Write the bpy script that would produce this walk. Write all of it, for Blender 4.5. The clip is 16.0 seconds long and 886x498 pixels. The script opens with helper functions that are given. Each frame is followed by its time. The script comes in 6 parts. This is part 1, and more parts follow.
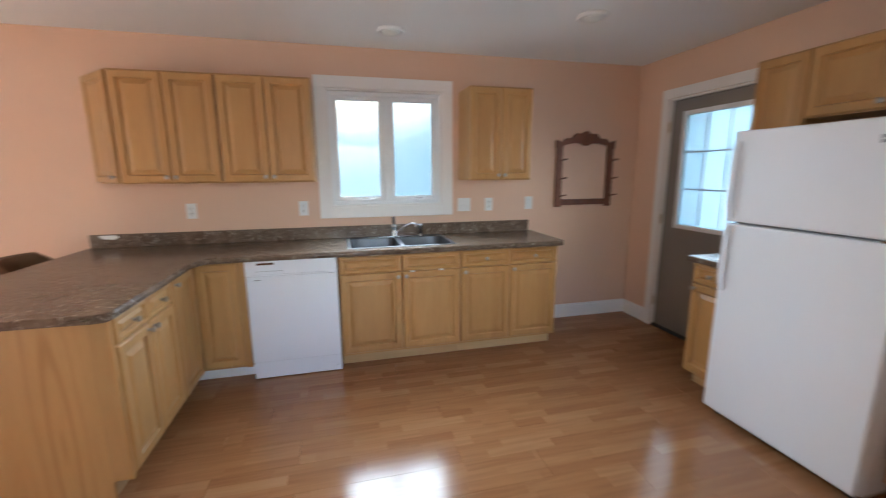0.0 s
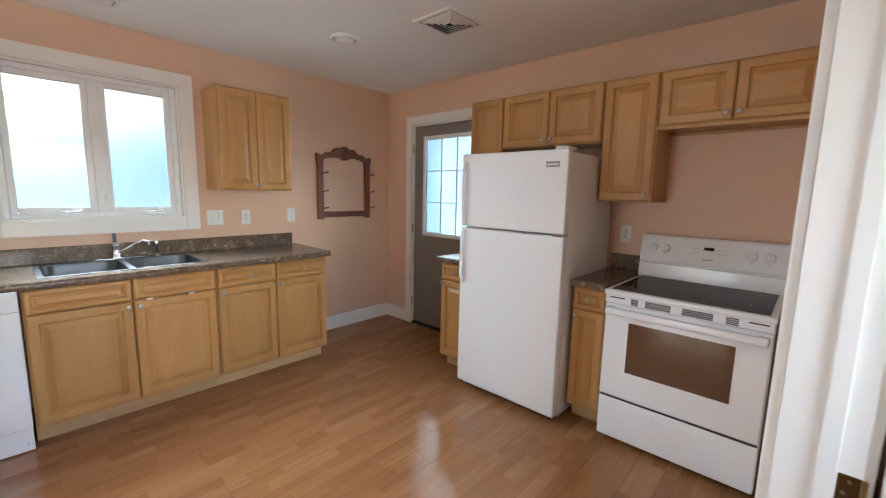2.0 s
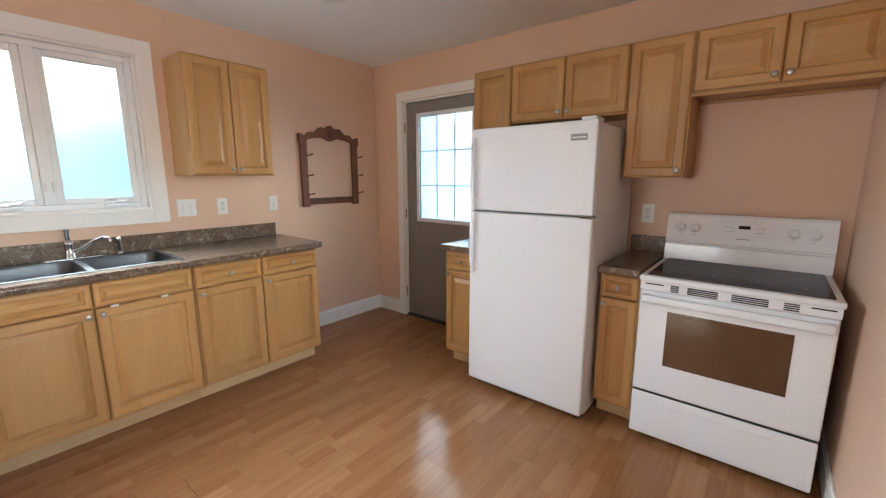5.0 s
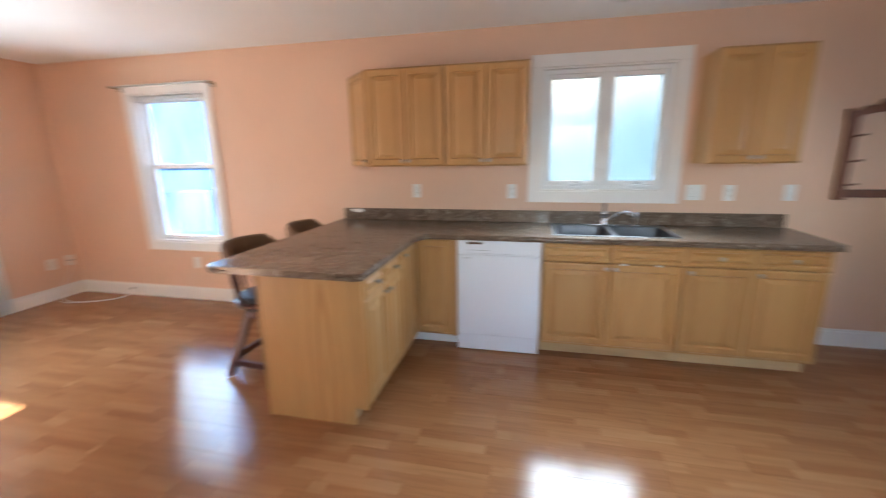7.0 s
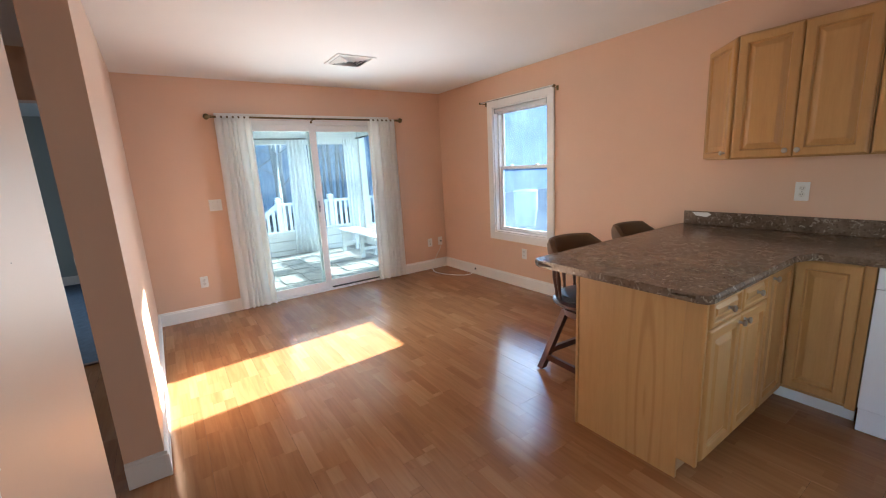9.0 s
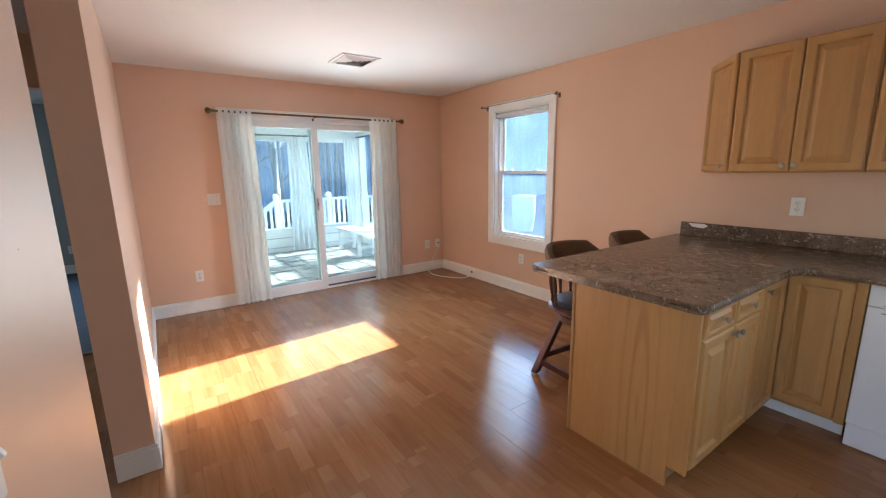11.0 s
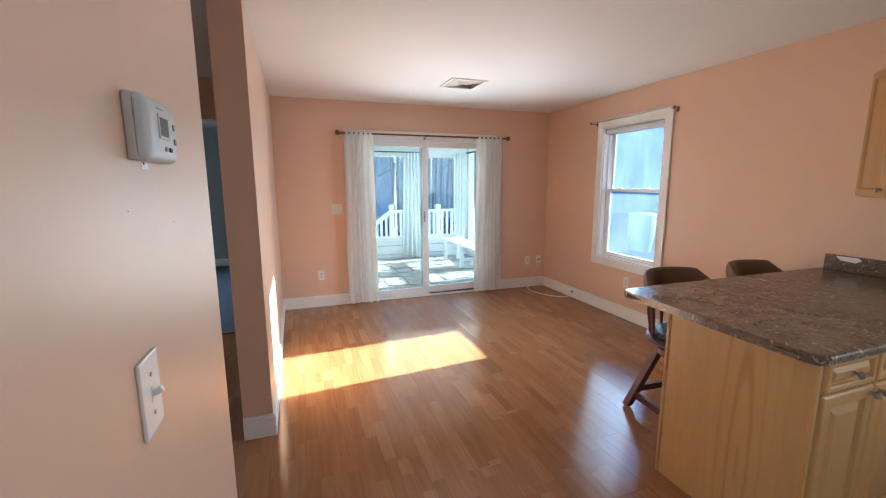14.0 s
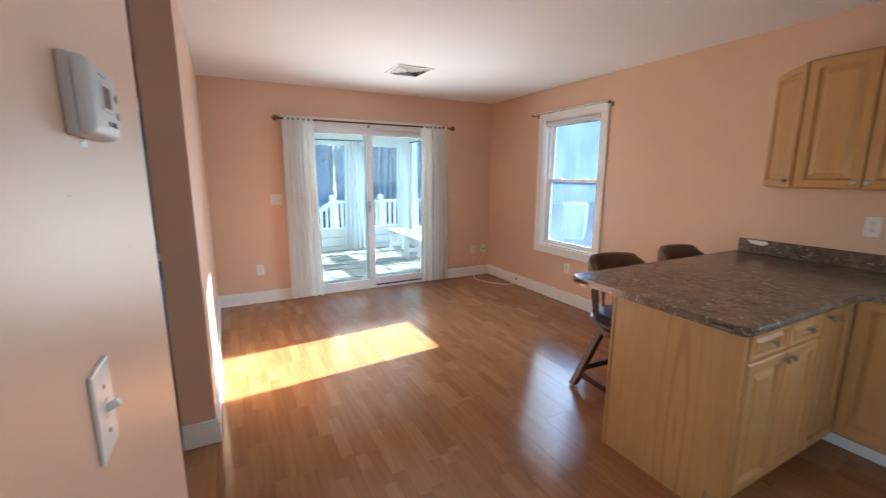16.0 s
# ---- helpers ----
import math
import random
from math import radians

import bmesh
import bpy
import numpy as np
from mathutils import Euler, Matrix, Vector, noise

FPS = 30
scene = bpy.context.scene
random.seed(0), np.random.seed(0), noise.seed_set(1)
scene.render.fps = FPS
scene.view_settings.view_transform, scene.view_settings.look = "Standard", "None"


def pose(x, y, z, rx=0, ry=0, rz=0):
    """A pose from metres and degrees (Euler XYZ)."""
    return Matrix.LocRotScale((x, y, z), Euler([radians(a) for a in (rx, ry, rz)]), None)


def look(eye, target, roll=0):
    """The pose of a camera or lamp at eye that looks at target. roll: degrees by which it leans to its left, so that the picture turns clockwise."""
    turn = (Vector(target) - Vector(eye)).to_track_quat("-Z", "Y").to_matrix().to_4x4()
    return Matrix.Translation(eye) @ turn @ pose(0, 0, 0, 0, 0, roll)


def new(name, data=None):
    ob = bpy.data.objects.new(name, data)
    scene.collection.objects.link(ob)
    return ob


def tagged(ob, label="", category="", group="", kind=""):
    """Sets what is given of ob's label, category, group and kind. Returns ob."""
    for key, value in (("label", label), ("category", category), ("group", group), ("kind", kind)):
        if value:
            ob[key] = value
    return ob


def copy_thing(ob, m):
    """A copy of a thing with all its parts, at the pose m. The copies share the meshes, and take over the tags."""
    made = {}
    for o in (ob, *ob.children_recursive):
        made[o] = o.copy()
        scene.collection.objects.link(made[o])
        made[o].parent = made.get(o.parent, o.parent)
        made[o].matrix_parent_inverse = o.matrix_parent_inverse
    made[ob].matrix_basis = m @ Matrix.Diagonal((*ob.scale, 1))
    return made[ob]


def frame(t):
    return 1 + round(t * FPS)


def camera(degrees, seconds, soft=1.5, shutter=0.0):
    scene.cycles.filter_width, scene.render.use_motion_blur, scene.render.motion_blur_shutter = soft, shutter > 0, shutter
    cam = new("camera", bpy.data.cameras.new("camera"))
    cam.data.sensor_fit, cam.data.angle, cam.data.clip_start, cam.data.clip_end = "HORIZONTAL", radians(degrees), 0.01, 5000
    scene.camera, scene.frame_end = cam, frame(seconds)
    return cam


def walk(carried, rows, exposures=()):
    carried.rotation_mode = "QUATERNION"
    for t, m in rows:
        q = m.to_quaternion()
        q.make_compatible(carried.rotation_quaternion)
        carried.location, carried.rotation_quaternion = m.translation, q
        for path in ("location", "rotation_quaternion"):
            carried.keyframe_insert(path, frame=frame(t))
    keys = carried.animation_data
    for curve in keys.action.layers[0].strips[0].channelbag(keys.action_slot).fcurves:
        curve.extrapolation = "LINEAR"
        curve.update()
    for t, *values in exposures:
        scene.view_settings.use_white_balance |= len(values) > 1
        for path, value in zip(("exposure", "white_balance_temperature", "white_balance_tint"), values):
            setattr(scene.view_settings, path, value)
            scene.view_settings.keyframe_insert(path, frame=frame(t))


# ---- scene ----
cam = camera(95.3, 16.0, soft=1.15, shutter=0.5)
EXPOSURES = [(0.0, 4.62, 5800, 8), (0.5, 4.78, 5800, 8), (1.5, 4.82, 6150, 8), (3.0, 4.95, 6060, 8), (5.5, 5.05, 6200, 8), (6.5, 4.90, 6200, 8), (7.0, 4.78, 5850, 8), (7.5, 4.44, 5920, 8), (8.5, 4.20, 5980, 8), (16.0, 4.17, 5900, 8)]
PATH = [
    (0, (-2.823, -3.49, 1.449), (-2.347, -1.584, 1.074), -0.3),
    (0.5, (-2.924, -3.554, 1.431), (-1.975, -1.827, 1.089), 0.7),
    (1, (-2.968, -3.557, 1.417), (-1.724, -2.031, 1.066), 0.9),
    (1.5, (-2.983, -3.56, 1.425), (-1.577, -2.177, 1.092), 0.9),
    (2, (-2.887, -3.487, 1.402), (-1.427, -2.15, 1.121), 1.3),
    (2.5, (-2.794, -3.412, 1.405), (-1.353, -2.048, 1.157), 1.0),
    (3, (-2.801, -3.291, 1.396), (-1.304, -1.985, 1.169), 0.4),
    (5.5, (-2.816, -3.15, 1.373), (-1.301, -1.903, 0.988), 0.2),
    (6, (-2.824, -3.249, 1.402), (-1.663, -1.668, 1.012), 0.6),
    (6.5, (-2.862, -3.387, 1.428), (-2.414, -1.486, 0.996), 0.2),
    (7, (-2.948, -3.432, 1.46), (-3.375, -1.531, 1.009), -0.8),
    (7.5, (-3.025, -3.386, 1.461), (-4.136, -1.785, 1.01), -2.4),
    (8, (-3.082, -3.352, 1.447), (-4.549, -2.057, 1.031), -3.4),
    (8.5, (-3.113, -3.313, 1.43), (-4.73, -2.204, 1.033), -3.8),
    (11, (-3.113, -3.329, 1.431), (-4.729, -2.215, 1.046), -1.0),
    (11.5, (-3.134, -3.343, 1.415), (-4.771, -2.257, 1.041), 0.0),
    (12, (-3.118, -3.343, 1.424), (-4.831, -2.378, 1.058), 0.3),
    (12.5, (-3.073, -3.329, 1.443), (-4.847, -2.478, 1.082), 0.3),
    (13, (-3.02, -3.308, 1.453), (-4.847, -2.568, 1.117), 0.1),
    (13.5, (-2.993, -3.293, 1.468), (-4.852, -2.628, 1.147), -0.1),
    (14, (-2.976, -3.275, 1.469), (-4.841, -2.627, 1.149), -0.2),
    (14.5, (-2.97, -3.278, 1.466), (-4.841, -2.657, 1.131), -0.4),
    (15, (-2.976, -3.289, 1.462), (-4.838, -2.646, 1.115), -0.4),
    (15.5, (-2.992, -3.317, 1.46), (-4.833, -2.625, 1.101), -0.2),
    (16, (-3.029, -3.338, 1.459), (-4.771, -2.425, 1.094), 0.2),
]
walk(cam, [(t, look(eye, target, roll)) for t, eye, target, roll in PATH], EXPOSURES)

# ---------------------------------------------------------------- light
SUN_EL, SUN_AZ = 19.4, 4.3          # degrees: height, and drift towards +x of the light's way
SUN_STRENGTH = 2.9
SKY_STRENGTH = 0.10
world = bpy.data.worlds.new("sky")
scene.world = world
world.use_nodes = True
_wn = world.node_tree
_sky = _wn.nodes.new("ShaderNodeTexSky")
_sky.sky_type = "NISHITA"
_sky.sun_disc = False
_sky.sun_elevation = radians(SUN_EL)
_sky.sun_rotation = radians(-SUN_AZ)
_sky.air_density, _sky.dust_density, _sky.ozone_density = 1.0, 2.0, 1.0
_bg = _wn.nodes["Background"]
_bg.inputs["Strength"].default_value = SKY_STRENGTH
_wn.links.new(_sky.outputs["Color"], _bg.inputs["Color"])

_sd = bpy.data.lights.new("sun", "SUN")
_sd.energy, _sd.angle, _sd.color = SUN_STRENGTH, radians(0.6), (1.0, 0.93, 0.83)
sun = new("sun", _sd)
_way = Vector((math.sin(radians(SUN_AZ)) * math.cos(radians(SUN_EL)), -math.cos(radians(SUN_AZ)) * math.cos(radians(SUN_EL)), -math.sin(radians(SUN_EL))))
sun.matrix_world = look((-4, 12, 8), Vector((-4, 12, 8)) + _way)


def window_light(name, eye, target, w, h, watts, color):
    """Skylight that enters by an opening of the place."""
    d = bpy.data.lights.new(name, "AREA")
    d.shape, d.size, d.size_y, d.energy, d.color = "RECTANGLE", w, h, watts, color
    d.spread = radians(112)
    ob = new(name, d)
    ob.matrix_world = look(eye, target)
    return ob


SKY_TINT = (0.80, 0.92, 1.0)
window_light("skylight_sink_window", (-2.66, -0.17, 1.62), (-2.66, -2.0, 0.62), 0.42, 0.84, 0.5, SKY_TINT)
window_light("skylight_sink_window", (-2.20, -0.17, 1.62), (-2.20, -2.0, 0.62), 0.42, 0.84, 0.5, SKY_TINT)
window_light("skylight_dining_window", (-6.41, -0.14, 1.38), (-6.41, -2.1, 1.03), 0.68, 1.20, 1.0, (0.66, 0.83, 1.0))
window_light("skylight_patio_door", (-7.90, -1.78, 1.06), (-5.74, -1.78, 2.05), 1.24, 1.60, 1.0, (1.0, 0.96, 0.90))
window_light("skylight_far_room_window", (-11.05, -6.6, 1.42), (-8.5, -5.5, 0.6), 1.3, 1.15, 2.2, (0.7, 0.87, 1.0))
# Fill lamp added out of view, to brighten the south-facing fronts.
window_light("fill_light_hall_window", (-2.35, -4.74, 1.45), (-2.35, -2.0, 1.15), 1.22, 1.06, 0.34, (1.0, 0.97, 0.94))
window_light("skylight_outside_door", (-0.09, -0.88, 1.44), (-1.6, -0.88, 1.16), 0.54, 0.80, 0.16, SKY_TINT)


# ---------------------------------------------------------------- materials
def nodes_of(name):
    m = bpy.data.materials.new(name)
    m.use_nodes = True
    nt = m.node_tree
    return m, nt, nt.nodes["Principled BSDF"]


def nd(nt, kind, **inputs):
    n = nt.nodes.new(kind)
    for k, v in inputs.items():
        n.inputs[k.replace("_", " ")].default_value = v
    return n


def coords(nt, scale=(1, 1, 1), spread=True):
    """Object coordinates, shifted for each object, scaled."""
    tc = nt.nodes.new("ShaderNodeTexCoord")
    mp = nt.nodes.new("ShaderNodeMapping")
    mp.inputs["Scale"].default_value = scale
    if spread:
        oi = nt.nodes.new("ShaderNodeObjectInfo")
        mu = nt.nodes.new("ShaderNodeVectorMath")
        mu.operation = "MULTIPLY_ADD"
        cb = nt.nodes.new("ShaderNodeCombineXYZ")
        for ax in "XYZ":
            nt.links.new(oi.outputs["Random"], cb.inputs[ax])
        nt.links.new(cb.outputs[0], mu.inputs[0])
        mu.inputs[1].default_value = (17, 9, 13)
        nt.links.new(tc.outputs["Object"], mu.inputs[2])
        nt.links.new(mu.outputs[0], mp.inputs["Vector"])
    else:
        nt.links.new(tc.outputs["Object"], mp.inputs["Vector"])
    return mp.outputs["Vector"]


def ramp(nt, fac, stops):
    r = nt.nodes.new("ShaderNodeValToRGB")
    e = r.color_ramp.elements
    while len(e) < len(stops):
        e.new(0.5)
    for el, (p, c) in zip(e, stops):
        el.position, el.color = p, (*c, 1)
    nt.links.new(fac, r.inputs["Fac"])
    return r.outputs["Color"]


def mixc(nt, fac, a, b, mode="MIX"):
    m = nt.nodes.new("ShaderNodeMix")
    m.data_type, m.blend_type = "RGBA", mode
    for sock, v in ((m.inputs[0], fac), (m.inputs[6], a), (m.inputs[7], b)):
        if isinstance(v, (int, float)):
            sock.default_value = v
        elif isinstance(v, tuple):
            sock.default_value = (*v, 1)
        else:
            nt.links.new(v, sock)
    return m.outputs[2]


def bumped(nt, bs, height, strength, dist=0.01):
    b = nt.nodes.new("ShaderNodeBump")
    b.inputs["Strength"].default_value, b.inputs["Distance"].default_value = strength, dist
    nt.links.new(height, b.inputs["Height"])
    nt.links.new(b.outputs[0], bs.inputs["Normal"])


def mottled(name, base, rough=0.5, metal=0.0, amount=0.06, scale=3.0, fine=120.0, bump=0.08, spec=0.5, coat=0.0):
    """A painted or plain surface with two scales of unevenness in colour, gloss and relief."""
    m, nt, bs = nodes_of(name)
    v = coords(nt)
    big = nd(nt, "ShaderNodeTexNoise", Scale=scale, Detail=4.0)
    small = nd(nt, "ShaderNodeTexNoise", Scale=fine, Detail=3.0)
    nt.links.new(v, big.inputs["Vector"])
    nt.links.new(v, small.inputs["Vector"])
    lo = tuple(c * (1 - amount) for c in base)
    hi = tuple(min(1, c * (1 + amount)) for c in base)
    c1 = ramp(nt, big.outputs["Fac"], [(0.3, lo), (0.7, hi)])
    c2 = ramp(nt, small.outputs["Fac"], [(0.3, (1 - amount / 2,) * 3), (0.7, (1, 1, 1))])
    nt.links.new(mixc(nt, 1.0, c1, c2, "MULTIPLY"), bs.inputs["Base Color"])
    rr = nt.nodes.new("ShaderNodeMapRange")
    rr.inputs["To Min"].default_value, rr.inputs["To Max"].default_value = rough * 0.9, min(1, rough * 1.12)
    nt.links.new(big.outputs["Fac"], rr.inputs["Value"])
    nt.links.new(rr.outputs[0], bs.inputs["Roughness"])
    bs.inputs["Metallic"].default_value = metal
    bs.inputs["Specular IOR Level"].default_value = spec
    bs.inputs["Coat Weight"].default_value = coat
    if bump:
        bumped(nt, bs, small.outputs["Fac"], bump, 0.002)
    return m


def wooden(name, dark, mid, light, axis="z", rough=0.35, scale=1.0, coat=0.15, figure=0.0):
    """Varnished wood with the grain along one axis."""
    m, nt, bs = nodes_of(name)
    s = [9.0 * scale, 9.0 * scale, 9.0 * scale]
    s["xyz".index(axis)] = 0.75 * scale
    v = coords(nt, tuple(s))
    warp = nd(nt, "ShaderNodeTexNoise", Scale=1.1, Detail=3.0, Distortion=0.6)
    fine = nd(nt, "ShaderNodeTexNoise", Scale=9.0, Detail=5.0, Roughness=0.7)
    nt.links.new(v, warp.inputs["Vector"])
    nt.links.new(v, fine.inputs["Vector"])
    c1 = ramp(nt, warp.outputs["Fac"], [(0.25, dark), (0.5, mid), (0.75, light)])
    if figure:
        # arched figure of flat-sawn veneer
        wv = nd(nt, "ShaderNodeTexWave", Scale=figure, Distortion=2.2, Detail=2.0)
        wv.wave_type, wv.rings_direction = "RINGS", "Y"
        wv.inputs["Detail Scale"].default_value = 1.3
        tc = nt.nodes.new("ShaderNodeTexCoord")
        mp = nt.nodes.new("ShaderNodeMapping")
        mp.inputs["Scale"].default_value = (1.0, 1.0, 0.085)
        mp.inputs["Location"].default_value = (4.02, 0.0, -0.026)
        nt.links.new(tc.outputs["Object"], mp.inputs["Vector"])
        nt.links.new(mp.outputs[0], wv.inputs["Vector"])
        fg = ramp(nt, wv.outputs["Fac"], [(0.0, (0.84, 0.77, 0.68)), (0.35, (1, 1, 1)), (1.0, (1.02, 1.02, 1.02))])
        sx = nt.nodes.new("ShaderNodeSeparateXYZ")
        nt.links.new(tc.outputs["Object"], sx.inputs[0])
        off = nt.nodes.new("ShaderNodeMath")
        off.operation = "ADD"
        off.inputs[1].default_value = 4.02
        nt.links.new(sx.outputs["X"], off.inputs[0])
        mag = nt.nodes.new("ShaderNodeMath")
        mag.operation = "ABSOLUTE"
        nt.links.new(off.outputs[0], mag.inputs[0])
        mr = nt.nodes.new("ShaderNodeMapRange")
        for k, val in (("From Min", 0.04), ("From Max", 0.13), ("To Min", 1.0), ("To Max", 0.05)):
            mr.inputs[k].default_value = val
        nt.links.new(mag.outputs[0], mr.inputs["Value"])
        c1 = mixc(nt, mr.outputs[0], c1, mixc(nt, 1.0, c1, fg, "MULTIPLY"))
    c2 = ramp(nt, fine.outputs["Fac"], [(0.35, (0.93, 0.915, 0.89)), (0.6, (1, 1, 1))])
    col = mixc(nt, 1.0, c1, c2, "MULTIPLY")
    oi = nt.nodes.new("ShaderNodeObjectInfo")
    tone = ramp(nt, oi.outputs["Random"], [(0.0, (0.92, 0.91, 0.89)), (1.0, (1.05, 1.04, 1.02))])
    nt.links.new(mixc(nt, 1.0, col, tone, "MULTIPLY"), bs.inputs["Base Color"])
    bs.inputs["Roughness"].default_value = rough
    bs.inputs["Coat Weight"].default_value = coat
    bs.inputs["Coat Roughness"].default_value = 0.25
    bumped(nt, bs, fine.outputs["Fac"], 0.06, 0.001)
    return m


def laminate(name):
    """Three-strip beech-look laminate: each board carries three rows of short staves."""
    m, nt, bs = nodes_of(name)
    tc = nt.nodes.new("ShaderNodeTexCoord")
    oi = nt.nodes.new("ShaderNodeObjectInfo")
    sep = nt.nodes.new("ShaderNodeSeparateXYZ")
    nt.links.new(tc.outputs["Object"], sep.inputs[0])

    def mth(op, a, b=None, c=None):
        n = nt.nodes.new("ShaderNodeMath")
        n.operation = op
        for sock, val in zip(n.inputs, (a, b, c)):
            if val is None:
                continue
            if isinstance(val, (int, float)):
                sock.default_value = val
            else:
                nt.links.new(val, sock)
        return n.outputs[0]

    row = mth("FLOOR", mth("DIVIDE", sep.outputs["Y"], 0.0652))
    wn1 = nt.nodes.new("ShaderNodeTexWhiteNoise")
    wn1.noise_dimensions = "2D"
    cb1 = nt.nodes.new("ShaderNodeCombineXYZ")
    nt.links.new(row, cb1.inputs["X"])
    nt.links.new(oi.outputs["Random"], cb1.inputs["Y"])
    nt.links.new(cb1.outputs[0], wn1.inputs["Vector"])
    stave = mth("FLOOR", mth("DIVIDE", mth("MULTIPLY_ADD", wn1.outputs["Value"], 0.34, sep.outputs["X"]), 0.37))
    cb2 = nt.nodes.new("ShaderNodeCombineXYZ")
    nt.links.new(stave, cb2.inputs["X"])
    nt.links.new(row, cb2.inputs["Y"])
    nt.links.new(oi.outputs["Random"], cb2.inputs["Z"])
    wn2 = nt.nodes.new("ShaderNodeTexWhiteNoise")
    nt.links.new(cb2.outputs[0], wn2.inputs["Vector"])
    base = ramp(nt, wn2.outputs["Value"], [(0.0, (0.295, 0.135, 0.055)), (0.45, (0.33, 0.155, 0.065)), (0.8, (0.352, 0.168, 0.073)), (1.0, (0.39, 0.196, 0.090))])
    # grain along the board, shifted stave by stave
    shift = nt.nodes.new("ShaderNodeVectorMath")
    shift.operation = "MULTIPLY_ADD"
    nt.links.new(wn2.outputs["Color"], shift.inputs[0])
    shift.inputs[1].default_value = (8, 8, 8)
    nt.links.new(tc.outputs["Object"], shift.inputs[2])
    mp = nt.nodes.new("ShaderNodeMapping")
    mp.inputs["Scale"].default_value = (3, 42, 10)
    nt.links.new(shift.outputs[0], mp.inputs["Vector"])
    g = nd(nt, "ShaderNodeTexNoise", Scale=1.0, Detail=5.0, Distortion=0.5)
    nt.links.new(mp.outputs[0], g.inputs["Vector"])
    gc = ramp(nt, g.outputs["Fac"], [(0.3, (0.87, 0.84, 0.81)), (0.62, (1.04, 1.03, 1.02))])
    col = mixc(nt, 1.0, base, gc, "MULTIPLY")
    wear = nd(nt, "ShaderNodeTexNoise", Scale=1.3, Detail=5.0)
    geo = nt.nodes.new("ShaderNodeNewGeometry")
    nt.links.new(geo.outputs["Position"], wear.inputs["Vector"])
    nt.links.new(col, bs.inputs["Base Color"])
    rr = nt.nodes.new("ShaderNodeMapRange")
    rr.inputs["To Min"].default_value, rr.inputs["To Max"].default_value = 0.10, 0.20
    nt.links.new(wear.outputs["Fac"], rr.inputs["Value"])
    nt.links.new(rr.outputs[0], bs.inputs["Roughness"])
    bs.inputs["Specular IOR Level"].default_value = 0.42
    bumped(nt, bs, g.outputs["Fac"], 0.03, 0.001)
    return m


def stone_top(name):
    """Brown-grey speckled laminate worktop with pale and dark flecks."""
    m, nt, bs = nodes_of(name)
    v = coords(nt, spread=False)
    big = nd(nt, "ShaderNodeTexNoise", Scale=9.0, Detail=6.0, Roughness=0.7)
    vor = nd(nt, "ShaderNodeTexVoronoi", Scale=55.0)
    fl = nd(nt, "ShaderNodeTexNoise", Scale=38.0, Detail=4.0, Distortion=1.4)
    for n in (big, vor, fl):
        nt.links.new(v, n.inputs["Vector"])
    c1 = ramp(nt, big.outputs["Fac"], [(0.3, (0.090, 0.060, 0.041)), (0.52, (0.165, 0.117, 0.082)), (0.72, (0.235, 0.175, 0.126))])
    c2 = ramp(nt, fl.outputs["Fac"], [(0.58, (0, 0, 0)), (0.66, (1, 1, 1))])
    c3 = ramp(nt, vor.outputs["Distance"], [(0.0, (0.55, 0.5, 0.45)), (0.45, (1, 1, 1))])
    col = mixc(nt, 1.0, c1, c3, "MULTIPLY")
    col = mixc(nt, c2, col, (0.33, 0.27, 0.21))
    nt.links.new(col, bs.inputs["Base Color"])
    bs.inputs["Roughness"].default_value = 0.2
    bs.inputs["Specular IOR Level"].default_value = 0.35
    bumped(nt, bs, fl.outputs["Fac"], 0.04, 0.001)
    return m


def glass(name, haze=0.03, tint=(1, 1, 1), haze_col=(0.9, 0.95, 1.0), gloss=True, streak=0.0, blur=0.0, ior=1.45):
    """A window pane: clear, with a film of dust or fog that scatters some of the light."""
    m, nt, bs = nodes_of(name)
    nt.nodes.remove(bs)
    out = nt.nodes["Material Output"]
    tr = nd(nt, "ShaderNodeBsdfTransparent", Color=(*tint, 1))
    if blur:
        tr = nd(nt, "ShaderNodeBsdfRefraction", Color=(*tint, 1), Roughness=blur, IOR=1.45)
    tl = nd(nt, "ShaderNodeBsdfTranslucent", Color=(*haze_col, 1))
    mx = nt.nodes.new("ShaderNodeMixShader")
    mx.inputs[0].default_value = haze
    if streak:
        n = nd(nt, "ShaderNodeTexNoise", Scale=2.2, Detail=5.0)
        nt.links.new(coords(nt, (1, 1, 0.5)), n.inputs["Vector"])
        r = nt.nodes.new("ShaderNodeMapRange")
        r.inputs["From Min"].default_value, r.inputs["From Max"].default_value = 0.3, 0.7
        r.inputs["To Min"].default_value, r.inputs["To Max"].default_value = max(0, haze - streak), min(1, haze + streak)
        nt.links.new(n.outputs["Fac"], r.inputs["Value"])
        nt.links.new(r.outputs[0], mx.inputs[0])
    nt.links.new(tr.outputs[0], mx.inputs[1])
    nt.links.new(tl.outputs[0], mx.inputs[2])
    last = mx
    if gloss:
        gl = nd(nt, "ShaderNodeBsdfGlossy", Roughness=0.02)
        fr = nd(nt, "ShaderNodeFresnel", IOR=ior)
        m2 = nt.nodes.new("ShaderNodeMixShader")
        nt.links.new(fr.outputs[0], m2.inputs[0])
        nt.links.new(mx.outputs[0], m2.inputs[1])
        nt.links.new(gl.outputs[0], m2.inputs[2])
        last = m2
    nt.links.new(last.outputs[0], out.inputs["Surface"])
    return m


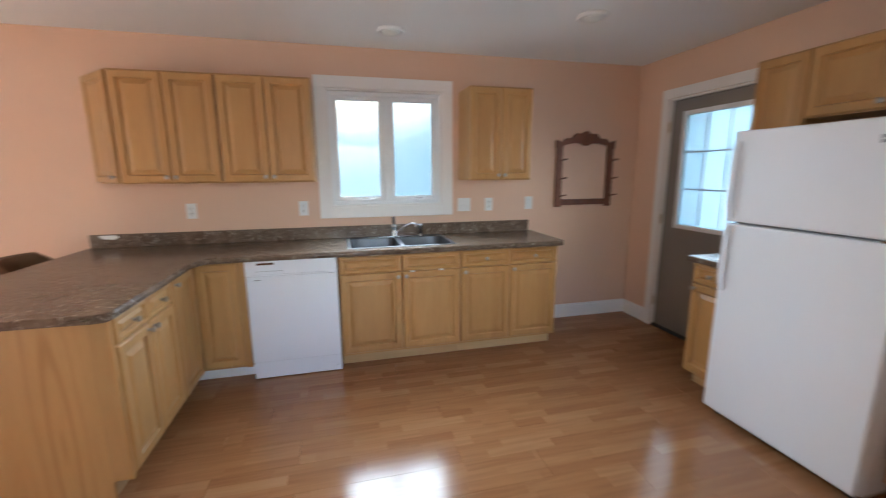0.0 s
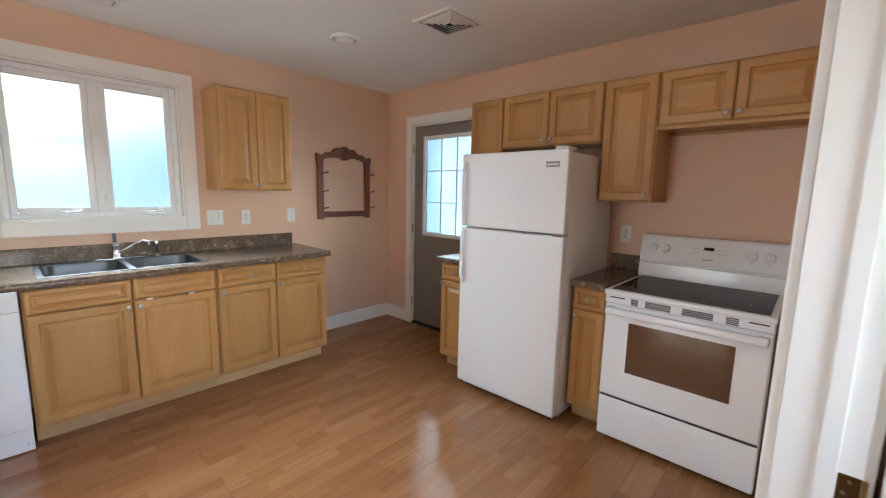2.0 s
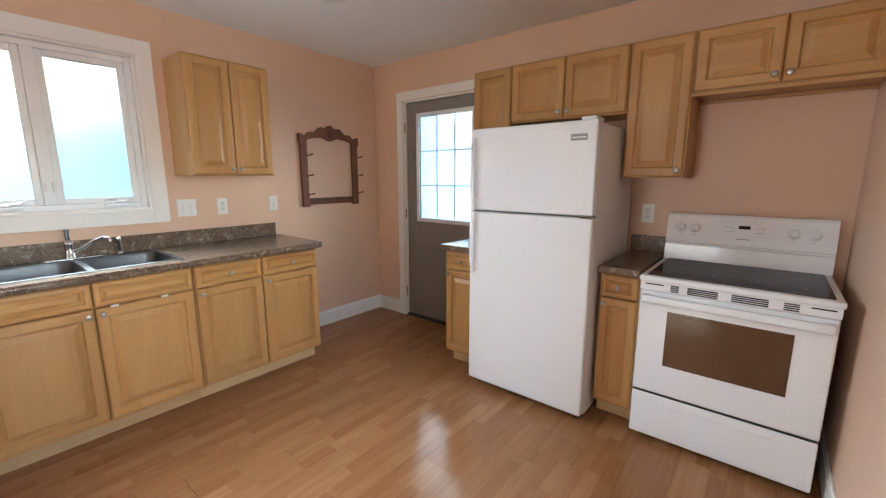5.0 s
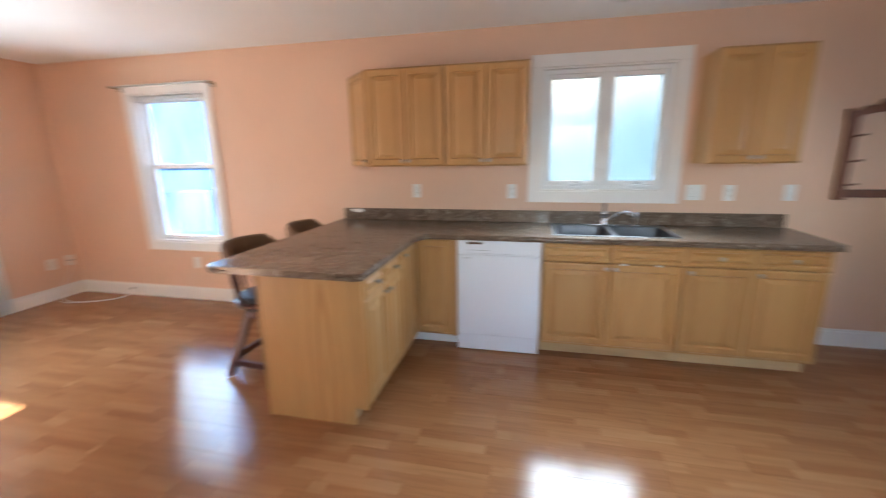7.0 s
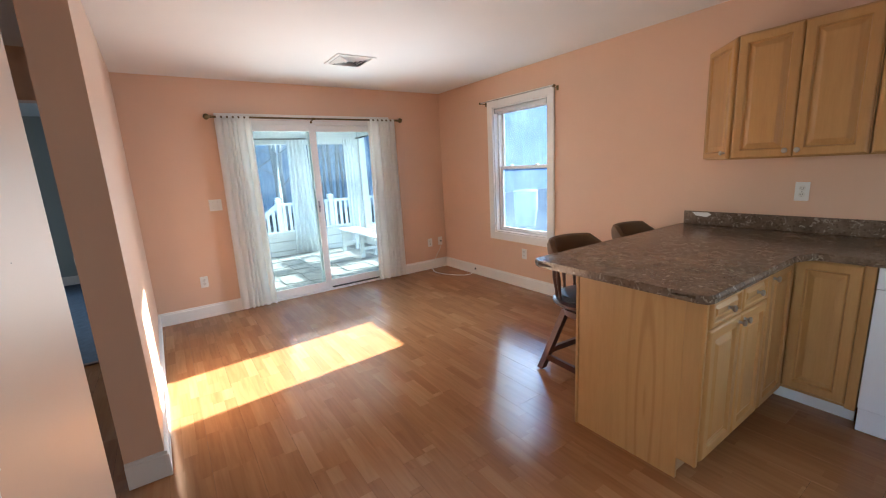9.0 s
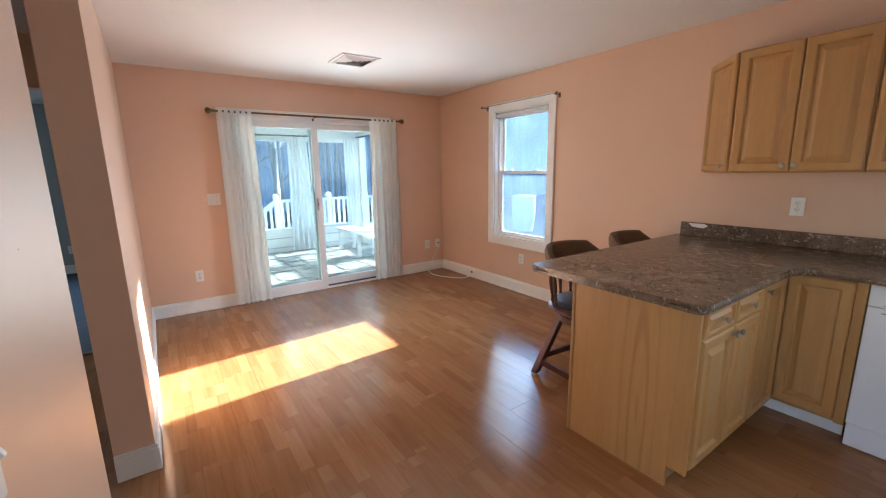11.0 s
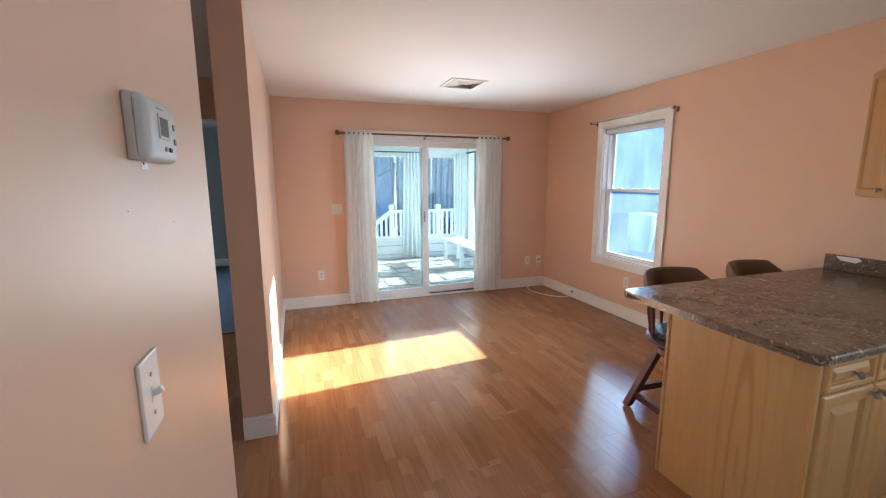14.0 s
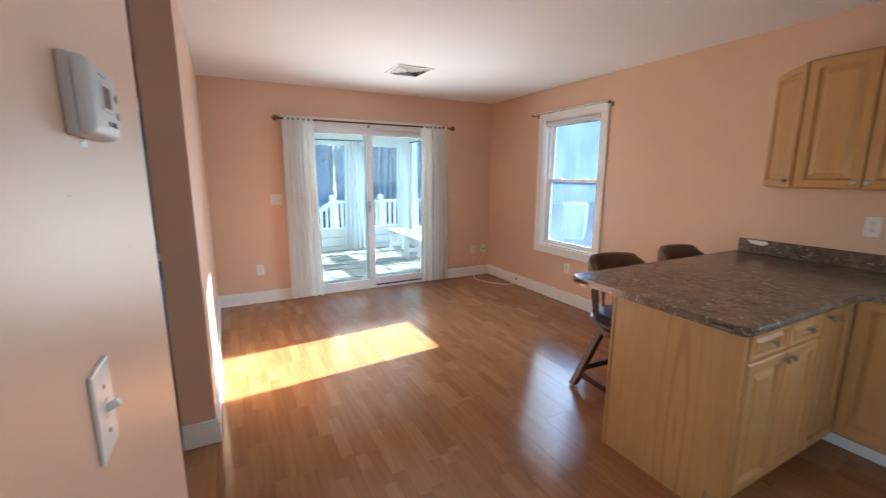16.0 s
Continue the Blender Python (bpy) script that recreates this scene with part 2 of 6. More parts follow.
def cloth(name, col, through_amount=0.35, see=0.0):
    m, nt, bs = nodes_of(name)
    out = nt.nodes["Material Output"]
    v = coords(nt, (1, 1, 1))
    weave = nd(nt, "ShaderNodeTexNoise", Scale=300.0, Detail=2.0)
    nt.links.new(v, weave.inputs["Vector"])
    c = ramp(nt, weave.outputs["Fac"], [(0.3, tuple(x * 0.92 for x in col)), (0.7, col)])
    nt.links.new(c, bs.inputs["Base Color"])
    bs.inputs["Roughness"].default_value = 0.9
    bumped(nt, bs, weave.outputs["Fac"], 0.1, 0.001)
    tl = nt.nodes.new("ShaderNodeBsdfTranslucent")
    nt.links.new(c, tl.inputs["Color"])
    mx = nt.nodes.new("ShaderNodeMixShader")
    mx.inputs[0].default_value = through_amount
    nt.links.new(bs.outputs[0], mx.inputs[1])
    nt.links.new(tl.outputs[0], mx.inputs[2])
    last = mx
    if see:
        tr = nt.nodes.new("ShaderNodeBsdfTransparent")
        m2 = nt.nodes.new("ShaderNodeMixShader")
        m2.inputs[0].default_value = see
        nt.links.new(mx.outputs[0], m2.inputs[1])
        nt.links.new(tr.outputs[0], m2.inputs[2])
        last = m2
    nt.links.new(last.outputs[0], out.inputs["Surface"])
    return m


PEACH = mottled("peach_wall_paint", (0.72, 0.480, 0.338), rough=0.40, amount=0.03, scale=1.2, fine=260, bump=0.06, spec=0.42)
GREYGREEN = mottled("grey_green_wall_paint", (0.33, 0.37, 0.36), rough=0.6, amount=0.03, scale=1.2, fine=200)
CEILING = mottled("ceiling_paint", (0.84, 0.83, 0.81), rough=0.8, amount=0.03, scale=0.8, fine=180, bump=0.12)
TRIM = mottled("white_trim_paint", (0.82, 0.79, 0.755), rough=0.38, amount=0.03, scale=2.0, fine=90, bump=0.05)
VINYL = mottled("white_vinyl", (0.82, 0.83, 0.83), rough=0.35, amount=0.02, bump=0.02)
ENAMEL = mottled("white_enamel", (0.845, 0.865, 0.90), rough=0.22, amount=0.015, scale=1.0, fine=320, bump=0.05, coat=0.3)
ENAMEL_TEX = mottled("pebbled_white_steel", (0.78, 0.785, 0.80), rough=0.33, amount=0.015, scale=1.0, fine=420, bump=0.16)
OFFWHITE = mottled("off_white_plastic", (0.74, 0.72, 0.67), rough=0.4, amount=0.03, bump=0.02)
PLATE = mottled("white_plate_plastic", (0.80, 0.79, 0.76), rough=0.3, amount=0.02, bump=0.01)
MAPLE = wooden("maple_upright_grain", (0.445, 0.235, 0.078), (0.50, 0.275, 0.096), (0.54, 0.310, 0.115), "z", rough=0.4, coat=0.06)
MAPLE_X = wooden("maple_level_grain", (0.445, 0.235, 0.078), (0.50, 0.275, 0.096), (0.54, 0.310, 0.115), "x", rough=0.4, coat=0.06)
MAPLE_END = wooden("maple_veneer", (0.485, 0.282, 0.106), (0.505, 0.297, 0.114), (0.525, 0.312, 0.122), "z", rough=0.42, scale=0.7, figure=7.5)
OAKPALE = wooden("pale_toe_board", (0.50, 0.32, 0.15), (0.57, 0.39, 0.20), (0.62, 0.44, 0.24), "x", rough=0.5)
WALNUT = wooden("dark_carved_wood", (0.10, 0.032, 0.014), (0.16, 0.054, 0.023), (0.21, 0.078, 0.034), "z", rough=0.5, coat=0.0)
CHERRY = wooden("dark_cherry_stool_wood", (0.045, 0.012, 0.010), (0.075, 0.020, 0.016), (0.105, 0.032, 0.024), "z", rough=0.3, coat=0.35)
LEATHER = mottled("brown_vinyl_upholstery", (0.14, 0.074, 0.034), rough=0.7, amount=0.12, scale=9, fine=190, bump=0.3)
DARKSEAT = mottled("black_vinyl_seat", (0.025, 0.024, 0.026), rough=0.35, amount=0.1, scale=8, fine=160, bump=0.25)
LAMINATE = laminate("three_strip_laminate")
STONE = stone_top("speckled_worktop")
CHROME = mottled("chrome", (0.55, 0.55, 0.56), rough=0.10, metal=1.0, amount=0.03, bump=0.0)
NICKEL = mottled("brushed_nickel", (0.42, 0.40, 0.37), rough=0.28, metal=1.0, amount=0.05, bump=0.02)
STEEL = mottled("brushed_steel", (0.42, 0.42, 0.43), rough=0.30, metal=1.0, amount=0.06, fine=220, bump=0.05)
SINKSTEEL = mottled("dull_sink_steel", (0.11, 0.11, 0.115), rough=0.38, metal=1.0, amount=0.08, fine=220, bump=0.05)
BRASS = mottled("aged_brass", (0.36, 0.25, 0.10), rough=0.32, metal=1.0, amount=0.15, scale=20, bump=0.03)
DARKBRASS = mottled("antique_bronze", (0.17, 0.115, 0.05), rough=0.35, metal=1.0, amount=0.15, scale=20, bump=0.03)
BLACKGLASS = mottled("black_ceramic_glass", (0.012, 0.011, 0.011), rough=0.07, amount=0.1, bump=0.0, spec=0.06)
OVENGLASS = mottled("smoked_oven_glass", (0.20, 0.14, 0.095), metal=0.75, rough=0.05, amount=0.1, bump=0.0, spec=1.0)
BLACK = mottled("black_rubber_and_gap_shade", (0.02, 0.02, 0.02), rough=0.6)
GREYMARK = mottled("grey_print", (0.30, 0.30, 0.31), rough=0.5)
DOORGREY = mottled("taupe_door_paint", (0.235, 0.215, 0.195), rough=0.45, amount=0.04, fine=160)
CARPET = mottled("blue_grey_carpet", (0.075, 0.105, 0.155), rough=0.95, amount=0.2, scale=14, fine=420, bump=0.6)
PANE = glass("clear_pane", haze=0.06, haze_col=(0.8, 0.96, 1.0))
PANE_SLIDER = glass("low_e_door_glass", haze=0.03, tint=(0.64, 0.74, 0.77), ior=1.12, haze_col=(0.8, 0.96, 1.0))
PANE_DUSTY = glass("dusty_pane", haze=0.036, tint=(0.42, 0.53, 0.66), ior=1.15, streak=0.012, haze_col=(0.45, 0.66, 0.95))
PANE_FOG = glass("fogged_pane", haze=0.84, streak=0.02, haze_col=(0.075, 0.118, 0.150), blur=0.34)
PANE_DOOR = glass("obscured_door_pane", haze=0.8, streak=0.05, haze_col=(0.66, 0.76, 0.76))
CURTAIN = cloth("cream_cotton", (0.97, 0.955, 0.915), 0.28)
SHEER = cloth("white_sheer", (0.95, 0.97, 0.98), 0.55, see=0.10)
SHADE = cloth("white_roller_blind", (0.80, 0.80, 0.80), 0.3)
PORCHWHITE = mottled("white_porch_paint", (0.82, 0.83, 0.83), rough=0.5, amount=0.03)


# ---------------------------------------------------------------- mesh helpers
def bx(bm, x0, x1, y0, y1, z0, z1, bevel=0.0, seg=2):
    m = Matrix.Translation(((x0 + x1) / 2, (y0 + y1) / 2, (z0 + z1) / 2)) @ Matrix.Diagonal((abs(x1 - x0), abs(y1 - y0), abs(z1 - z0), 1))
    vs = bmesh.ops.create_cube(bm, size=1, matrix=m)["verts"]
    if bevel:
        es = list({e for v in vs for e in v.link_edges})
        bmesh.ops.bevel(bm, geom=es, offset=bevel, segments=seg, affect="EDGES", profile=0.6)
    return bm


def box(x0, x1, y0, y1, z0, z1, bevel=0.0, seg=2):
    return bx(bmesh.new(), x0, x1, y0, y1, z0, z1, bevel, seg)


def cyl(bm, p, q, r, r2=None, n=16, caps=True):
    p, q = Vector(p), Vector(q)
    d = q - p
    m = Matrix.Translation((p + q) / 2) @ d.to_track_quat("Z", "Y").to_matrix().to_4x4()
    bmesh.ops.create_cone(bm, cap_ends=caps, segments=n, radius1=r, radius2=r if r2 is None else r2, depth=d.length, matrix=m)
    return bm


def lathe(bm, profile, m=None, n=20):
    """A turned solid round local z from (radius, height) pairs."""
    m = m or Matrix()
    rings = []
    for r, h in profile:
        rings.append([bm.verts.new(m @ Vector((r * math.cos(2 * math.pi * k / n), r * math.sin(2 * math.pi * k / n), h))) for k in range(n)])
    for a, b in zip(rings, rings[1:]):
        for k in range(n):
            bm.faces.new((a[k], a[(k + 1) % n], b[(k + 1) % n], b[k]))
    bm.faces.new(list(reversed(rings[0])))
    bm.faces.new(rings[-1])
    return bm


def tube(bm, pts, r, n=10):
    """A round rod along points."""
    pts = [Vector(p) for p in pts]
    rings = []
    for i, p in enumerate(pts):
        d = (pts[min(i + 1, len(pts) - 1)] - pts[max(i - 1, 0)]).normalized()
        q = d.to_track_quat("Z", "Y")
        rr = r[i] if isinstance(r, (list, tuple)) else r
        rings.append([bm.verts.new(p + q @ Vector((rr * math.cos(2 * math.pi * k / n), rr * math.sin(2 * math.pi * k / n), 0))) for k in range(n)])
    for a, b in zip(rings, rings[1:]):
        best = min(range(n), key=lambda s: (a[0].co - b[s].co).length)
        for k in range(n):
            bm.faces.new((a[k], a[(k + 1) % n], b[(k + 1 + best) % n], b[(k + best) % n]))
    bm.faces.new(list(reversed(rings[0])))
    bm.faces.new(rings[-1])
    return bm


def prism(bm, outline, z0, z1):
    """An upright prism over an xy outline."""
    lo = [bm.verts.new((x, y, z0)) for x, y in outline]
    hi = [bm.verts.new((x, y, z1)) for x, y in outline]
    n = len(outline)
    for k in range(n):
        bm.faces.new((lo[k], lo[(k + 1) % n], hi[(k + 1) % n], hi[k]))
    bm.faces.new(list(reversed(lo)))
    bm.faces.new(hi)
    return bm


def link_mesh(name, bm, material, smooth=False):
    bmesh.ops.recalc_face_normals(bm, faces=bm.faces)
    me = bpy.data.meshes.new(name)
    bm.to_mesh(me)
    bm.free()
    for mt in material if isinstance(material, (list, tuple)) else [material]:
        me.materials.append(mt)
    if smooth:
        me.shade_smooth()
        me.set_sharp_from_angle(angle=radians(38))
    return new(name, me)


def part(name, bm, material, parent, label="", smooth=False):
    ob = link_mesh(name, bm, material, smooth)
    ob.parent = parent
    if label:
        tagged(ob, label)
    return ob


def thing(name, label, category, m=None, group="", kind=""):
    ob = new(name)
    ob.empty_display_size = 0.1
    ob.matrix_world = m or Matrix()
    return tagged(ob, label, category, group, kind)


def solid(name, bm, material, label, category="", group="", kind="", smooth=False):
    return tagged(link_mesh(name, bm, material, smooth), label, category, group, kind)


def structure(name, bm, material, label, category="", smooth=False):
    return solid(name, bm, material, label, category or name.split("_")[0], kind="structure", smooth=smooth)


EAST = Matrix.Rotation(radians(-90), 4, "Z")   # fronts that face -x
PENIN = Matrix.Rotation(radians(90), 4, "Z")   # fronts that face +x


def at(x, y, z=0.0, turn=None):
    return Matrix.Translation((x, y, z)) @ (turn or Matrix())


# ---------------------------------------------------------------- structure
CEIL = 2.42
WEST, SOUTH = -7.94, -3.505
KSOUTH = -3.476
HALL_S = -4.78
T = 0.14


def wall_along_x(name, y0, y1, x0, x1, holes, mat, label, z0=0.0, z1=CEIL):
    """A wall between x0 and x1 with rectangular openings (xa, xb, za, zb)."""
    bm = bmesh.new()
    cuts = sorted({x0, x1, *[h[0] for h in holes], *[h[1] for h in holes]})
    for a, b in zip(cuts, cuts[1:]):
        mid = (a + b) / 2
        hs = [h for h in holes if h[0] < mid < h[1]]
        z = z0
        for h in sorted(hs, key=lambda q: q[2]):
            if h[2] > z + 1e-4:
                bx(bm, a, b, y0, y1, z, h[2])
            z = h[3]
        if z < z1 - 1e-4:
            bx(bm, a, b, y0, y1, z, z1)
    bmesh.ops.remove_doubles(bm, verts=bm.verts, dist=1e-5)
    return structure(name, bm, mat, label, "wall")


def wall_along_y(name, x0, x1, y0, y1, holes, mat, label, z0=0.0, z1=CEIL):
    bm = bmesh.new()
    cuts = sorted({y0, y1, *[h[0] for h in holes], *[h[1] for h in holes]})
    for a, b in zip(cuts, cuts[1:]):
        mid = (a + b) / 2
        z = z0
        for h in sorted([h for h in holes if h[0] < mid < h[1]], key=lambda q: q[2]):
            if h[2] > z + 1e-4:
                bx(bm, x0, x1, a, b, z, h[2])
            z = h[3]
        if z < z1 - 1e-4:
            bx(bm, x0, x1, a, b, z, z1)
    bmesh.ops.remove_doubles(bm, verts=bm.verts, dist=1e-5)
    return structure(name, bm, mat, label, "wall")


# openings: sink window, dining window, slider, outside door, hall door, added unseen hall window
SW = (-2.905, -1.955, 1.165, 2.108)
DW = (-6.825, -6.0, 0.62, 2.080)
SL = (-2.70, -0.87, 0.0, 2.03)
OD = (-1.33, -0.395, 0.0, 2.06)
HD = (-3.16, -1.60, 0.0, 2.06)
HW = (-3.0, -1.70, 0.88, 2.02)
POST_X, THERMO_X = -5.385, -4.19

wall_along_x("wall_north", 0.0, T, WEST - T, T, [SW, DW], PEACH, "peach painted plaster wall with two white windows")
wall_along_y("wall_east", 0.0, T, HALL_S - T, 0.0, [OD], PEACH, "peach painted wall with a taupe outside door")
wall_along_y("wall_west", WEST - T, WEST, SOUTH - 0.20, 0.0, [SL], PEACH, "peach painted wall with a sliding patio door")
wall_along_x("wall_south_kitchen", SOUTH - 0.13, KSOUTH, HD[1], 0.0, [], PEACH, "peach painted wall beside the range")
wall_along_x("wall_south_door_head", SOUTH - 0.13, SOUTH, HD[0], HD[1], [(HD[0], HD[1], 0, HD[3])], PEACH, "peach painted wall above the doorway")
wall_along_x("wall_south_thermostat", SOUTH - 0.13, SOUTH, THERMO_X, HD[0], [], PEACH, "peach painted wall carrying a thermostat and a light switch")
structure("wall_south_dining", prism(bmesh.new(), [(WEST, SOUTH - 0.20), (POST_X, SOUTH - 0.16), (POST_X, SOUTH), (WEST, SOUTH - 0.04)], 0.0, CEIL), PEACH, "peach painted wall that ends as a pier", "wall")
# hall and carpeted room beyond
wall_along_x("wall_hall_south", HALL_S - T, HALL_S, -7.30, 0.0, [HW], PEACH, "peach painted hall wall with an opening added for fill light")
wall_along_y("wall_hall_head", -7.44, -7.30, -8.0, SOUTH - 0.16, [(HALL_S + 0.06, SOUTH - 0.22, 0, 2.06)], PEACH, "peach painted wall above the carpeted room's opening")
wall_along_y("wall_far_room", -11.2, -11.1, -8.1, SOUTH + 0.2, [(-7.3, -5.9, 0.8, 2.05)], GREYGREEN, "grey-green painted wall of the carpeted room")
wall_along_x("wall_far_room_north", SOUTH - 0.16, SOUTH - 0.02, -11.1, WEST - T, [], GREYGREEN, "grey-green side wall of the carpeted room")

structure("ceiling_far_strip", box(WEST - T, -7.30, -8.1, HALL_S - T, CEIL, CEIL + 0.12), CEILING, "matt white painted ceiling of the carpeted room", "ceiling")
structure("ceiling", box(WEST - T, T, HALL_S - T, T, CEIL, CEIL + 0.12), CEILING, "matt white painted ceiling with faint unevenness", "ceiling")
wall_along_x("wall_far_room_south", -8.1, -8.0, -11.1, -7.30, [], GREYGREEN, "grey-green end wall of the carpeted room")
structure("ceiling_far_room", box(-11.2, WEST - T, -8.1, SOUTH - 0.02, CEIL, CEIL + 0.12), CEILING, "matt white painted ceiling of the carpeted room", "ceiling")
structure("floor", box(WEST - T, T, HALL_S - T, T, -0.12, -0.010), mottled("subfloor", (0.16, 0.08, 0.04), rough=0.7), "wood laminate floor in short beech-coloured staves", "floor")
structure("carpet", box(-11.1, -7.33, -8.0, SOUTH - 0.16, -0.05, 0.006), CARPET, "dark blue-grey carpet beyond the hall", "carpet")
structure("threshold_strip", box(-7.345, -7.30, HALL_S, SOUTH - 0.16, 0.0, 0.012, 0.004), WALNUT, "dark wooden threshold strip at the carpet's edge", "threshold")


def baseboard(name, x0, x1, y0, y1, h=0.135):
    """A board with a stepped, rounded top; the thin direction lies across it."""
    bm = bmesh.new()
    bx(bm, x0, x1, y0, y1, 0.0, h - 0.018, 0.0015, 1)
    along_x = abs(x1 - x0) > abs(y1 - y0)
    if along_x:
        s = 0.35 * (y1 - y0)
        wall_low = y1 > -0.5
        a, b = (y0 + s, y1) if wall_low else (y0, y1 - s)
        bx(bm, x0, x1, a, b, h - 0.018, h, 0.003, 2)
    else:
        s = 0.35 * (x1 - x0)
        a, b = (x0 + s, x1) if x1 > -0.5 else (x0, x1 - s)
        bx(bm, a, b, y0, y1, h - 0.018, h, 0.003, 2)
    return structure(name, bm, TRIM, "white painted baseboard with a moulded top edge", "baseboard")


B = 0.016
baseboard("baseboard_north_dining", WEST, -4.42, -B, 0.0)
baseboard("baseboard_north_kitchen", -1.12, 0.0, -B, 0.0)
baseboard("baseboard_east", -B, 0.0, OD[1] + 0.075, -B)
baseboard("baseboard_west_south", WEST, WEST + B, SOUTH - 0.04, SL[0] - 0.075)
baseboard("baseboard_west_north", WEST, WEST + B, SL[1] + 0.075, -B)
structure("baseboard_south_dining", prism(prism(bmesh.new(), [(WEST + B, SOUTH - 0.04), (POST_X + B, SOUTH), (POST_X + B, SOUTH + B), (WEST + B, SOUTH - 0.04 + B)], 0.0, 0.117), [(WEST + B, SOUTH - 0.04), (POST_X + B * 0.65, SOUTH), (POST_X + B * 0.65, SOUTH + B * 0.65), (WEST + B, SOUTH - 0.04 + B * 0.65)], 0.117, 0.135), TRIM, "white painted baseboard with a moulded top edge", "baseboard")
baseboard("baseboard_pier", POST_X, POST_X + B, SOUTH - 0.16, SOUTH)
baseboard("baseboard_thermostat", THERMO_X, HD[0] - 0.075, SOUTH, SOUTH + B)
baseboard("baseboard_stove", HD[1] + 0.10, 0.0, KSOUTH, KSOUTH + B)
baseboard("baseboard_far_room", -11.1, -11.1 + B, -8.0, SOUTH - 0.16)


def casing_board(bm, x0, x1, y0, y1, z0, z1, b=0.004):
    bx(bm, x0, x1, y0, y1, z0, z1, b, 2)


# ---------------------------------------------------------------- windows and doors
def casing_x(parent, x0, x1, z0, z1, w, y, d=0.02, sill=True):
    """Flat casing on a wall that faces -y, round the opening x0..x1, z0..z1."""
    for nm, a, b, c, e in (("casing_side", x0 - w, x0, z0 - (w if sill else 0), z1), ("casing_side", x1, x1 + w, z0 - (w if sill else 0), z1), ("casing_head", x0 - w, x1 + w, z1, z1 + w)):
        part(nm, box(a, b, y - d, y, c, e, 0.004), TRIM, parent)
    if sill:
        part("casing_foot", box(x0, x1, y - d, y, z0 - w, z0, 0.004), TRIM, parent)


def frame_ring(x0, x1, z0, z1, w, y0, y1, b=0.004, wb=None):
    bm = bmesh.new()
    wb = w if wb is None else wb
    bx(bm, x0, x0 + w, y0, y1, z0, z1, b)
    bx(bm, x1 - w, x1, y0, y1, z0, z1, b)
    bx(bm, x0 + w, x1 - w, y0, y1, z0, z0 + wb, b)
    bx(bm, x0 + w, x1 - w, y0, y1, z1 - w, z1, b)
    return bm


def sink_window():
    w = thing("window_1", "white double casement window with fogged panes above the sink", "window", kind="structure")
    casing_x(w, *SW, 0.09, 0.0, 0.02)
    x0, x1, z0, z1 = SW
    part("jamb_lining", frame_ring(x0, x1, z0, z1, 0.014, -0.002, T, 0.001), TRIM, w)
    part("window_frame", frame_ring(x0 + 0.014, x1 - 0.014, z0 + 0.014, z1 - 0.014, 0.032, 0.040, 0.11, 0.004), VINYL, w)
    mid = (x0 + x1) / 2 + 0.004
    part("mullion", box(mid - 0.028, mid + 0.028, 0.036, 0.11, z0 + 0.046, z1 - 0.046, 0.004), VINYL, w)
    for a, b in ((x0 + 0.046, mid - 0.028), (mid + 0.028, x1 - 0.046)):
        s = part("sash", frame_ring(a, b, z0 + 0.046, z1 - 0.046, 0.034, 0.05, 0.095, 0.006), VINYL, w)
        p = part("pane", box(a + 0.03, b - 0.03, 0.070, 0.076, z0 + 0.075, z1 - 0.075), PANE_FOG, s, "fogged glass pane")
        p.visible_shadow = True
        c = (a + b) / 2 + 0.06
        crank = part("crank", box(c - 0.055, c + 0.055, 0.012, 0.042, z0 + 0.026, z0 + 0.044, 0.006, 3), VINYL, w, "folded white window crank", smooth=True)
        part("crank_arm", tube(bmesh.new(), [(c - 0.05, 0.006, z0 + 0.05), (c, 0.0, z0 + 0.052), (c + 0.045, -0.004, z0 + 0.060), (c + 0.06, -0.012, z0 + 0.072)], [0.006, 0.007, 0.006, 0.004]), VINYL, crank, smooth=True)
        part("keeper", box(c - 0.045, c + 0.015, 0.034, 0.044, z0 + 0.058, z0 + 0.068, 0.002), STEEL, w)
    for dx in (-0.02, 0.02):
        part("sash_lock", lathe(bmesh.new(), [(0.006, 0), (0.008, 0.02), (0.008, 0.05), (0.004, 0.056)], Matrix.Translation((mid + dx, 0.032, z0 + 0.12)) , 12), VINYL, w, smooth=True)


